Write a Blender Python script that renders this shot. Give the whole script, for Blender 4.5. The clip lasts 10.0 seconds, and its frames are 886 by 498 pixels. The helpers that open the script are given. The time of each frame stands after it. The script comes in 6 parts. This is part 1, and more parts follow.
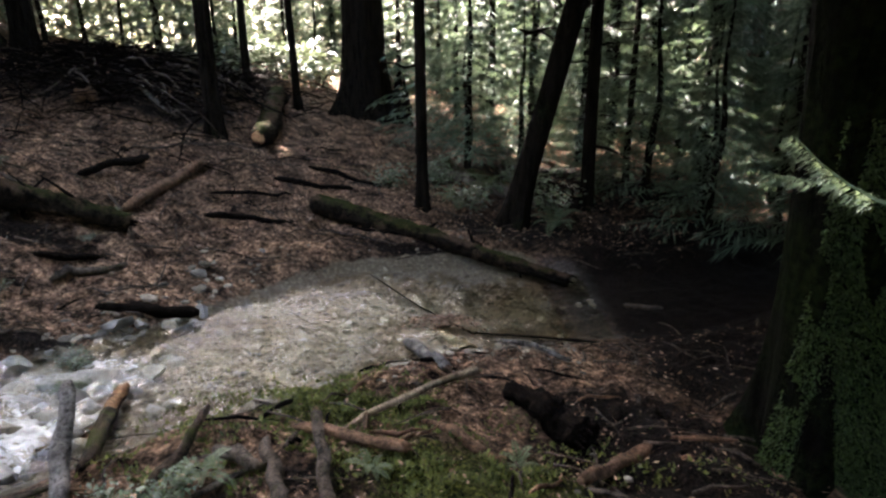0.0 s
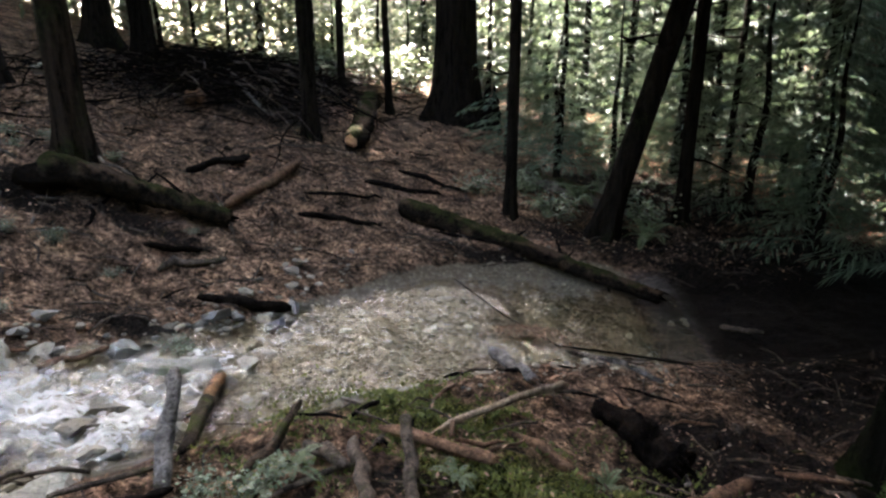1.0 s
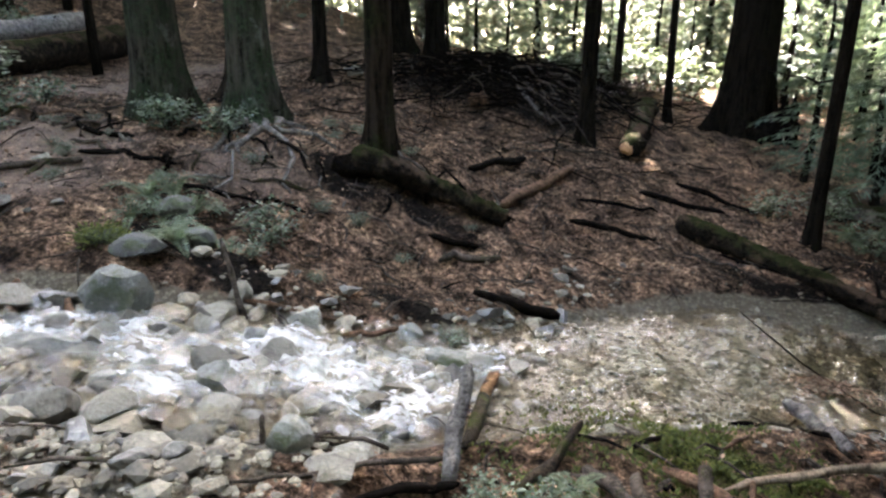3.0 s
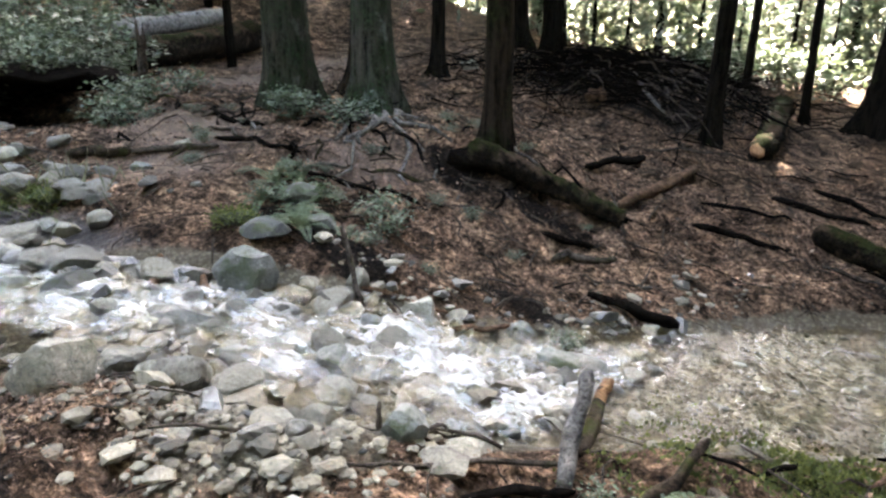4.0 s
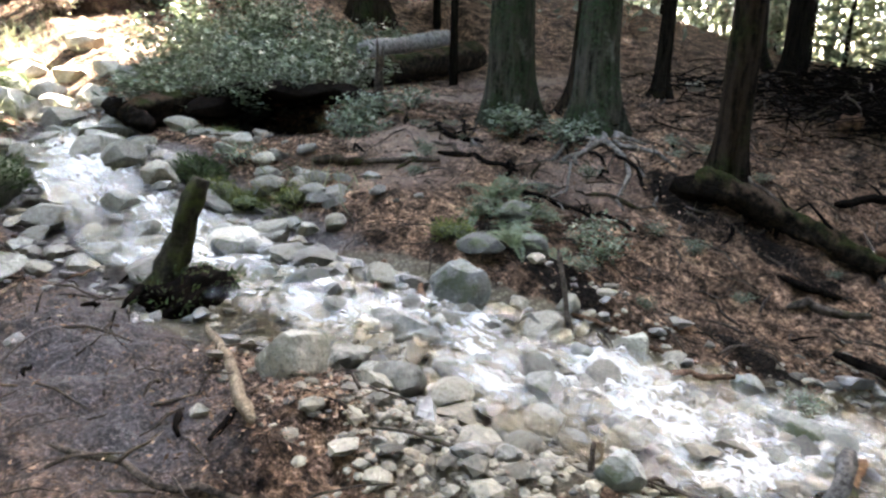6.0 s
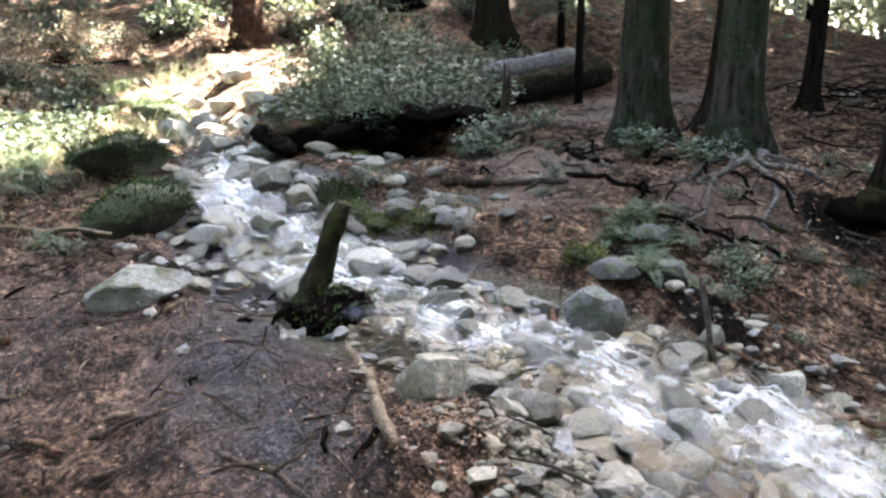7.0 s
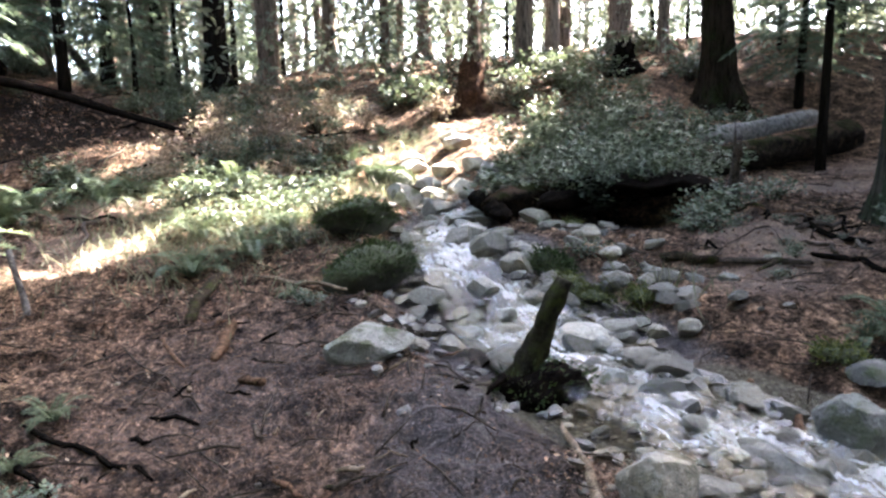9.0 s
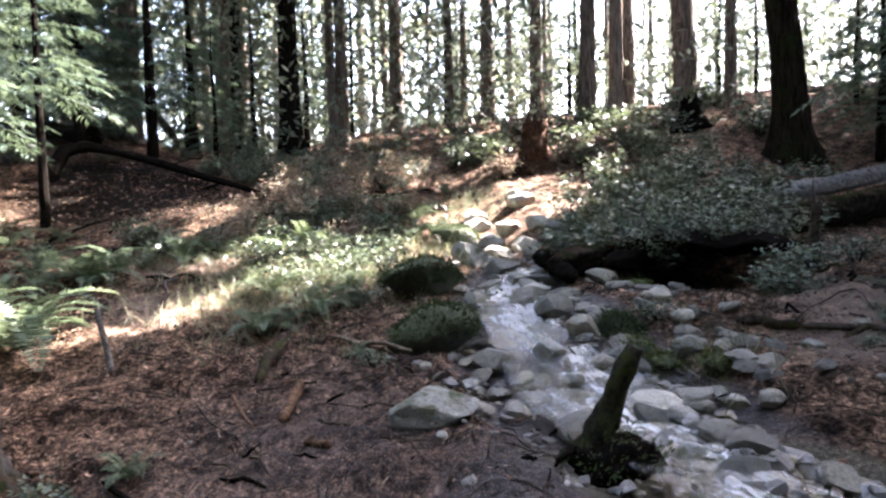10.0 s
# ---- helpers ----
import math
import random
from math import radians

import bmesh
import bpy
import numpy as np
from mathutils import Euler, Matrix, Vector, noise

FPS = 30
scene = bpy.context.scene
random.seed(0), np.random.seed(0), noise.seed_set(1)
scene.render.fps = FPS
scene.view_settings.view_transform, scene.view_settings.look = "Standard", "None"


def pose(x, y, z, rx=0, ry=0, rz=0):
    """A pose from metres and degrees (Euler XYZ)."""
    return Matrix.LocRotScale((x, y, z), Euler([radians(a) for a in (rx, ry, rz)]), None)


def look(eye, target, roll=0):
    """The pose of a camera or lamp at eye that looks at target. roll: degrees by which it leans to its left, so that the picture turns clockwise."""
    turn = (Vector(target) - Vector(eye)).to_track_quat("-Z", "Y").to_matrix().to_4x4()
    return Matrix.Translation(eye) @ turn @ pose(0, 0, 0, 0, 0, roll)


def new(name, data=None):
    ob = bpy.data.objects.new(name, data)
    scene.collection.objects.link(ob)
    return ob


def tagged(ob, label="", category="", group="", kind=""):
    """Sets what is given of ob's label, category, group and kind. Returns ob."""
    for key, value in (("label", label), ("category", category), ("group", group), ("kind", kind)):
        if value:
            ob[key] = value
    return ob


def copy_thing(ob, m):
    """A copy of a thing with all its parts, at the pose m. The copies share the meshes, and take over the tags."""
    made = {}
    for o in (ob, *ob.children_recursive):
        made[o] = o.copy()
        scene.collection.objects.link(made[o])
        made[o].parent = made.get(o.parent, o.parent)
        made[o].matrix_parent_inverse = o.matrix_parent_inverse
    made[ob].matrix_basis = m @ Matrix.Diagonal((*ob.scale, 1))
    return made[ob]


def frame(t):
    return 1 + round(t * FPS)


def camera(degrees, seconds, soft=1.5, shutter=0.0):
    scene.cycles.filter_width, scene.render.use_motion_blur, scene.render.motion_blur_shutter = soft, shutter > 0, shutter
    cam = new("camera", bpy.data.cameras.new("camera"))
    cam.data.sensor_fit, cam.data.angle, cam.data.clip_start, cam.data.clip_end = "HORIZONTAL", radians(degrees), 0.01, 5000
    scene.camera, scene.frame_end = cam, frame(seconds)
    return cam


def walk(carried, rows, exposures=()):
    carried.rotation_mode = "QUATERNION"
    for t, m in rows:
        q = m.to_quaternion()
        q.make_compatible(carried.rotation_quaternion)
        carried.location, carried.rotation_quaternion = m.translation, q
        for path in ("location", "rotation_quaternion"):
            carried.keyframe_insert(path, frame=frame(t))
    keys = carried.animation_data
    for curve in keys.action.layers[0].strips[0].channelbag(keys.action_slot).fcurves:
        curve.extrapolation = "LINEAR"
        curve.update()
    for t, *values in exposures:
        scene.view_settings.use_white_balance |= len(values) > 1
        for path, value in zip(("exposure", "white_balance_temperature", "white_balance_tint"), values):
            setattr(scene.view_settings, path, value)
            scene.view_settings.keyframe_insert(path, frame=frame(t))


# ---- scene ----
cam = camera(71.0, 10.0, soft=2.5)
PATH = [
    (0, (-0.000, -0.000, 1.650), (-0.021, 1.905, 1.042), -0.39),
    (0.5, (-0.040, 0.013, 1.649), (-0.183, 1.924, 1.077), -0.45),
    (1, (-0.082, 0.035, 1.643), (-0.357, 1.927, 1.056), 0.08),
    (1.5, (-0.158, 0.064, 1.646), (-0.583, 1.930, 1.063), 0.80),
    (2, (-0.239, 0.077, 1.649), (-0.855, 1.891, 1.074), 0.62),
    (2.5, (-0.318, 0.089, 1.643), (-1.129, 1.821, 1.062), 0.19),
    (3, (-0.393, 0.080, 1.647), (-1.390, 1.715, 1.069), 0.30),
    (4.5, (-0.545, 0.056, 1.623), (-1.912, 1.385, 1.019), 0.50),
    (5, (-0.588, 0.049, 1.627), (-2.068, 1.252, 1.025), 0.40),
    (5.5, (-0.628, 0.028, 1.633), (-2.199, 1.124, 1.059), 0.82),
    (7, (-0.714, -0.088, 1.687), (-2.543, 0.554, 1.193), -1.01),
    (7.5, (-0.725, -0.137, 1.729), (-2.625, 0.301, 1.281), -2.89),
    (8, (-0.738, -0.162, 1.754), (-2.673, 0.138, 1.346), -2.57),
    (8.5, (-0.757, -0.185, 1.765), (-2.717, -0.004, 1.410), -1.81),
    (9, (-0.768, -0.218, 1.796), (-2.746, -0.189, 1.499), -1.07),
    (9.5, (-0.772, -0.231, 1.827), (-2.757, -0.326, 1.596), -1.70),
    (10, (-0.761, -0.237, 1.865), (-2.750, -0.406, 1.748), -1.46),
]
EXPOSURES = [(0.0, 5.37, 6800, 16), (2.5, 5.75, 6850, 13), (4.5, 6.08, 6900, 12), (5.5, 6.1, 6880, 12), (7.5, 5.8, 6580, 15), (9.5, 5.22, 6320, 20), (10.0, 4.95, 6250, 22)]
walk(cam, [(t, look(eye, target, roll)) for t, eye, target, roll in PATH], EXPOSURES)

# ---- light: a hazy bright sky and a sun that reaches the floor only through gaps in the canopy ----
SUN_WAY = Vector((-0.45, 0.62, 0.75)).normalized()      # towards the sun
elevation = math.asin(SUN_WAY.z)
world = bpy.data.worlds.new("sky")
scene.world = world
world.use_nodes = True
wn = world.node_tree.nodes
sky = wn.new("ShaderNodeTexSky")
sky.sky_type = "NISHITA"
sky.sun_disc = False
sky.sun_elevation = elevation
sky.sun_rotation = math.atan2(SUN_WAY.x, SUN_WAY.y)
sky.dust_density = 3.0
world.node_tree.links.new(sky.outputs[0], wn["Background"].inputs[0])
wn["Background"].inputs[1].default_value = 0.13
sun = new("sun", bpy.data.lights.new("sun", "SUN"))
sun.data.energy = 5.0
sun.data.angle = radians(0.6)
sun.data.color = (1.0, 0.95, 0.88)
sun.matrix_world = look(SUN_WAY * 60, (0, 0, 0))


# ---- materials ----
def shader(name, rough=0.8, spec=0.3):
    m = bpy.data.materials.new(name)
    m.use_nodes = True
    nt = m.node_tree
    b = nt.nodes["Principled BSDF"]
    b.inputs["Roughness"].default_value = rough
    b.inputs["Specular IOR Level"].default_value = spec
    return m, nt, b


def add(nt, kind, **sets):
    n = nt.nodes.new(kind)
    for key, value in sets.items():
        n.inputs[key.replace("_", " ")].default_value = value
    return n


def coords(nt, scale=(1, 1, 1)):
    tc = nt.nodes.new("ShaderNodeTexCoord")
    mp = nt.nodes.new("ShaderNodeMapping")
    mp.inputs["Scale"].default_value = scale
    nt.links.new(tc.outputs["Object"], mp.inputs["Vector"])
    return mp.outputs[0]


def noise_tex(nt, vec, scale, detail=6.0, rough=0.6):
    n = add(nt, "ShaderNodeTexNoise", Scale=scale, Detail=detail, Roughness=rough)
    nt.links.new(vec, n.inputs["Vector"])
    return n.outputs["Fac"]


def ramp(nt, fac, stops):
    n = nt.nodes.new("ShaderNodeValToRGB")
    e = n.color_ramp.elements
    while len(e) < len(stops):
        e.new(0.5)
    for el, (p, c) in zip(e, stops):
        el.position = p
        el.color = (*c, 1) if len(c) == 3 else c
    nt.links.new(fac, n.inputs[0])
    return n.outputs[0]


def mixc(nt, fac, a, b, kind="MIX"):
    n = nt.nodes.new("ShaderNodeMix")
    n.data_type = "RGBA"
    n.blend_type = kind
    for src, i in ((fac, 0), (a, 6), (b, 7)):
        if isinstance(src, (int, float)):
            n.inputs[i].default_value = src
        elif isinstance(src, tuple):
            n.inputs[i].default_value = (*src, 1)
        else:
            nt.links.new(src, n.inputs[i])
    return n.outputs[2]


def sums(nt, op, a, b):
    n = nt.nodes.new("ShaderNodeMath")
    n.operation = op
    for src, i in ((a, 0), (b, 1)):
        if isinstance(src, (int, float)):
            n.inputs[i].default_value = src
        else:
            nt.links.new(src, n.inputs[i])
    return n.outputs[0]


def step(nt, fac, lo, hi):
    n = add(nt, "ShaderNodeMapRange")
    n.inputs[1].default_value, n.inputs[2].default_value = lo, hi
    nt.links.new(fac, n.inputs[0])
    return n.outputs[0]


def bump(nt, b, height, strength, dist):
    n = add(nt, "ShaderNodeBump", Strength=strength, Distance=dist)
    nt.links.new(height, n.inputs["Height"])
    nt.links.new(n.outputs[0], b.inputs["Normal"])


def randomised(nt, col, island=False, amount=0.35):
    """Lighter and darker from piece to piece."""
    src = nt.nodes.new("ShaderNodeNewGeometry").outputs["Random Per Island"] if island else nt.nodes.new("ShaderNodeObjectInfo").outputs["Random"]
    grey = ramp(nt, src, [(0, (1 - amount,) * 3), (0.5, (1.0, 0.97, 0.92)), (1, (1 + amount,) * 3)])
    return mixc(nt, 1.0, col, grey, "MULTIPLY")


def attribute(nt, name):
    n = nt.nodes.new("ShaderNodeAttribute")
    n.attribute_name = name
    return n.outputs["Fac"]


def make_bark(name, dark, light, moss=0.0, scale=1.0, lichen=0.0, green=(0.024, 0.036, 0.011)):
    m, nt, b = shader(name, 1.0, 0.02)
    v = coords(nt, (14 * scale, 14 * scale, 1.8 * scale))
    ridge = noise_tex(nt, v, 1.0, 8, 0.65)
    fine = noise_tex(nt, coords(nt), 22.0, 6)
    broad = noise_tex(nt, coords(nt), 1.7, 4)
    col = ramp(nt, ridge, [(0.38, dark), (0.58, light)])
    col = mixc(nt, sums(nt, "MULTIPLY", step(nt, fine, 0.45, 0.7), 0.35), col, tuple(c * 1.7 for c in light))
    if moss:
        col = mixc(nt, sums(nt, "MULTIPLY", step(nt, broad, 0.62 - 0.3 * moss, 0.78 - 0.25 * moss), step(nt, fine, 0.3, 0.55)), col, mixc(nt, step(nt, fine, 0.3, 0.7), tuple(x * 0.15 for x in green), green))
    if lichen:
        col = mixc(nt, sums(nt, "MULTIPLY", step(nt, noise_tex(nt, coords(nt), 2.6, 5), 0.58, 0.66), lichen), col, (0.13, 0.14, 0.12))
    nt.links.new(randomised(nt, col, amount=0.2), b.inputs["Base Color"])
    bump(nt, b, sums(nt, "ADD", ridge, sums(nt, "MULTIPLY", fine, 0.3)), 1.0, 0.07)
    return m


def make_rock(name, base, stain, moss=0.0, wet=0.0, island=False, vary=0.4, relief=0.03):
    m, nt, b = shader(name, 0.75 - 0.4 * wet, 0.4)
    c = coords(nt)
    n1, n2, n3 = noise_tex(nt, c, 7.0, 8), noise_tex(nt, c, 45.0, 5), noise_tex(nt, c, 3.0, 3)
    col = ramp(nt, n1, [(0.3, tuple(x * 0.55 for x in base)), (0.55, base), (0.75, tuple(min(1, x * 1.3) for x in base))])
    col = mixc(nt, step(nt, n3, 0.5, 0.7), col, stain)
    col = mixc(nt, sums(nt, "MULTIPLY", step(nt, n2, 0.52, 0.66), 0.65), col, tuple(x * 0.25 for x in base))
    col = mixc(nt, sums(nt, "MULTIPLY", step(nt, noise_tex(nt, c, 26.0, 6, 0.7), 0.56, 0.66), 0.6), col, tuple(min(1, x * 1.8) for x in base))
    crack = nt.nodes.new("ShaderNodeTexVoronoi")
    crack.feature = "DISTANCE_TO_EDGE"
    crack.inputs["Scale"].default_value = 5.0
    nt.links.new(mixc(nt, 0.25, c, add_noise(nt, c, 6.0)), crack.inputs["Vector"])
    col = mixc(nt, sums(nt, "MULTIPLY", sums(nt, "SUBTRACT", 1.0, step(nt, crack.outputs["Distance"], 0.0, 0.025)), 0.45), col, tuple(x * 0.15 for x in base))
    col = randomised(nt, col, island, vary)
    if moss:
        up = nt.nodes.new("ShaderNodeSeparateXYZ")
        nt.links.new(nt.nodes.new("ShaderNodeNewGeometry").outputs["Normal"], up.inputs[0])
        patch = sums(nt, "MULTIPLY", step(nt, n1, 0.62 - 0.25 * moss, 0.75 - 0.25 * moss), step(nt, up.outputs[2], -0.5, 0.4))
        col = mixc(nt, patch, col, mixc(nt, n2, (0.008, 0.014, 0.004), (0.055, 0.065, 0.018)))
    nt.links.new(col, b.inputs["Base Color"])
    bump(nt, b, sums(nt, "ADD", n1, sums(nt, "MULTIPLY", n2, 0.4)), 1.0, relief)
    return m


def make_leaf(name, a, c, glow=0.35, island=True, rough=0.5):
    m, nt, b = shader(name, rough, 0.35)
    src = nt.nodes.new("ShaderNodeNewGeometry").outputs["Random Per Island"]
    col = mixc(nt, src, a, c)
    col = mixc(nt, sums(nt, "MULTIPLY", noise_tex(nt, coords(nt), 1.3, 3), 0.5), col, tuple(x * 0.5 for x in a))
    nt.links.new(col, b.inputs["Base Color"])
    tr = add(nt, "ShaderNodeBsdfTranslucent")
    nt.links.new(mixc(nt, 0.4, col, (0.17, 0.205, 0.1)), tr.inputs[0])
    mx = add(nt, "ShaderNodeMixShader")
    mx.inputs[0].default_value = glow
    nt.links.new(b.outputs[0], mx.inputs[1])
    nt.links.new(tr.outputs[0], mx.inputs[2])
    nt.links.new(mx.outputs[0], nt.nodes["Material Output"].inputs[0])
    return m


def make_wood(name, dark, light, moss=0.0, rough=0.95, spec=0.06):
    m, nt, b = shader(name, rough, spec)
    c = coords(nt)
    n1, n2 = noise_tex(nt, c, 11.0, 10, 0.78), noise_tex(nt, c, 60.0, 4)
    col = ramp(nt, n1, [(0.38, dark), (0.52, tuple(0.5 * (x + y) for x, y in zip(dark, light))), (0.66, light)])
    col = mixc(nt, sums(nt, "MULTIPLY", step(nt, n2, 0.5, 0.62), 0.6), col, tuple(x * 0.4 for x in dark))
    if moss:
        col = mixc(nt, step(nt, noise_tex(nt, c, 6.0, 8, 0.75), 0.6 - 0.25 * moss, 0.75 - 0.25 * moss), col, mixc(nt, n2, (0.008, 0.012, 0.003), (0.045, 0.05, 0.013)))
    nt.links.new(col, b.inputs["Base Color"])
    bump(nt, b, sums(nt, "ADD", n1, sums(nt, "MULTIPLY", n2, 0.5)), 0.7, 0.015)
    return m


def make_log(name, dark, light, bare=(0.2, 0.125, 0.075)):
    """A rotting log: flaking bark, bare brown streaks, needles and moss lying on its upper side."""
    m, nt, b = shader(name, 1.0, 0.03)
    c = coords(nt)
    n1, n2, n3 = noise_tex(nt, c, 9.0, 10, 0.75), noise_tex(nt, c, 70.0, 5), noise_tex(nt, c, 2.6, 5, 0.7)
    col = ramp(nt, n1, [(0.36, dark), (0.5, tuple(0.45 * (x + y) for x, y in zip(dark, light))), (0.64, light)])
    col = mixc(nt, sums(nt, "MULTIPLY", step(nt, n2, 0.48, 0.6), 0.7), col, tuple(x * 0.5 for x in dark))
    col = mixc(nt, step(nt, n3, 0.58, 0.64), col, mixc(nt, n1, tuple(x * 0.6 for x in light), bare))
    up = nt.nodes.new("ShaderNodeSeparateXYZ")
    nt.links.new(nt.nodes.new("ShaderNodeNewGeometry").outputs["Normal"], up.inputs[0])
    top = sums(nt, "ADD", up.outputs[2], sums(nt, "MULTIPLY", sums(nt, "SUBTRACT", n1, 0.5), 3.0))
    lying = mixc(nt, step(nt, n3, 0.44, 0.52), mixc(nt, n2, (0.01, 0.007, 0.0045), (0.085, 0.057, 0.038)), mixc(nt, n2, (0.004, 0.006, 0.002), (0.03, 0.034, 0.011)))
    col = mixc(nt, step(nt, top, 0.35, 0.85), col, lying)
    nt.links.new(col, b.inputs["Base Color"])
    bump(nt, b, sums(nt, "ADD", n1, sums(nt, "MULTIPLY", n2, 0.4)), 1.0, 0.05)
    return m


def add_noise(nt, vec, scale):
    n = add(nt, "ShaderNodeTexNoise", Scale=scale, Detail=3.0)
    nt.links.new(vec, n.inputs["Vector"])
    return n.outputs["Color"]


def make_ground():
    m, nt, b = shader("forest_floor", 0.95, 0.05)
    c = coords(nt)
    n_broad, n_mid, n_fine = noise_tex(nt, c, 0.9, 4), noise_tex(nt, c, 9.0, 8, 0.75), noise_tex(nt, c, 48.0, 8, 0.75)
    vor = add(nt, "ShaderNodeTexVoronoi", Scale=38.0)
    vor.inputs["Randomness"].default_value = 1.0
    nt.links.new(mixc(nt, 0.12, c, add_noise(nt, c, 20.0)), vor.inputs["Vector"])
    # The near-black low tones paint small shadows between the flakes.
    litter = ramp(nt, n_mid, [(0.38, (0.003, 0.0022, 0.0016)), (0.49, (0.034, 0.021, 0.0142)), (0.6, (0.158, 0.096, 0.06)), (0.72, (0.42, 0.27, 0.175))])
    litter = mixc(nt, 0.6, litter, ramp(nt, n_fine, [(0.42, (0.003, 0.002, 0.0016)), (0.53, (0.073, 0.0455, 0.032)), (0.67, (0.44, 0.28, 0.183))]))
    flake = mixc(nt, vor.outputs["Color"], (0.01, 0.0065, 0.005), (0.33, 0.22, 0.15))
    litter = mixc(nt, 0.4, litter, flake)
    patch = noise_tex(nt, c, 3.2, 7, 0.7)
    litter = mixc(nt, 1.0, litter, ramp(nt, patch, [(0.36, (0.12, 0.12, 0.125)), (0.5, (1.0, 1.0, 0.97)), (0.64, (2.5, 2.45, 2.3))]), "MULTIPLY")
    crumb = noise_tex(nt, c, 17.0, 6, 0.7)
    litter = mixc(nt, 1.0, litter, ramp(nt, crumb, [(0.38, (0.16, 0.16, 0.16)), (0.52, (1.1, 1.1, 1.1)), (0.66, (2.6, 2.55, 2.5))]), "MULTIPLY")
    litter = mixc(nt, sums(nt, "MULTIPLY", step(nt, n_broad, 0.5, 0.62), 0.55), litter, mixc(nt, 1.0, litter, (0.35, 0.33, 0.33), "MULTIPLY"))
    mud = ramp(nt, n_mid, [(0.36, (0.004, 0.0035, 0.0035)), (0.54, (0.088, 0.08, 0.082)), (0.72, (0.26, 0.232, 0.222))])
    mud = mixc(nt, 0.5, mud, ramp(nt, n_fine, [(0.42, (0.004, 0.0035, 0.0035)), (0.53, (0.084, 0.075, 0.076)), (0.66, (0.36, 0.31, 0.29))]))
    mud = mixc(nt, sums(nt, "MULTIPLY", step(nt, noise_tex(nt, c, 24.0, 5, 0.7), 0.56, 0.66), 0.6), mud, (0.2, 0.135, 0.1))
    # Near-black soil colour, which also carries shade painted under banks and logs.
    humus_shade = ramp(nt, n_fine, [(0.42, (0.002, 0.0016, 0.0013)), (0.6, (0.016, 0.012, 0.009)), (0.74, (0.06, 0.042, 0.03))])
    pv = add(nt, "ShaderNodeTexVoronoi", Scale=30.0)
    nt.links.new(c, pv.inputs["Vector"])
    stone = mixc(nt, pv.outputs["Color"], (0.05, 0.042, 0.027), (0.225, 0.197, 0.137))
    stone = mixc(nt, step(nt, pv.outputs["Distance"], 0.35, 0.75), stone, (0.07, 0.058, 0.043))
    stone = mixc(nt, sums(nt, "MULTIPLY", n_mid, 0.5), stone, (0.18, 0.16, 0.12))
    green = ramp(nt, n_fine, [(0.4, (0.003, 0.0045, 0.0015)), (0.52, (0.04, 0.046, 0.012)), (0.66, (0.15, 0.155, 0.036))])

    def where(name, lo=0.42, hi=0.6):
        return step(nt, sums(nt, "ADD", attribute(nt, name), sums(nt, "ADD", sums(nt, "MULTIPLY", sums(nt, "SUBTRACT", n_mid, 0.5), 0.7), sums(nt, "MULTIPLY", sums(nt, "SUBTRACT", patch, 0.5), 0.9))), lo, hi)

    nt.links.new(ramp(nt, attribute(nt, "mud"), [(0.4, (0.04,) * 3), (0.9, (0.12,) * 3)]), b.inputs["Specular IOR Level"])
    col = mixc(nt, where("mud", 0.15, 0.95), litter, mud)
    trodden = mixc(nt, n_fine, (0.05, 0.036, 0.029), (0.5, 0.375, 0.3))
    col = mixc(nt, sums(nt, "MULTIPLY", where("trail", 0.2, 0.9), 0.65), col, trodden)
    col = mixc(nt, where("humus_shade"), col, humus_shade)
    col = mixc(nt, where("moss"), col, green)
    col = mixc(nt, where("gravel"), col, stone)
    nt.links.new(col, b.inputs["Base Color"])
    nt.links.new(ramp(nt, sums(nt, "MAXIMUM", attribute(nt, "gravel"), attribute(nt, "mud")), [(0.3, (0.9,) * 3), (0.8, (0.45,) * 3)]), b.inputs["Roughness"])
    bump(nt, b, sums(nt, "ADD", n_mid, sums(nt, "ADD", sums(nt, "MULTIPLY", n_fine, 0.6), sums(nt, "MULTIPLY", vor.outputs["Distance"], 0.5))), 1.0, 0.09)
    return m


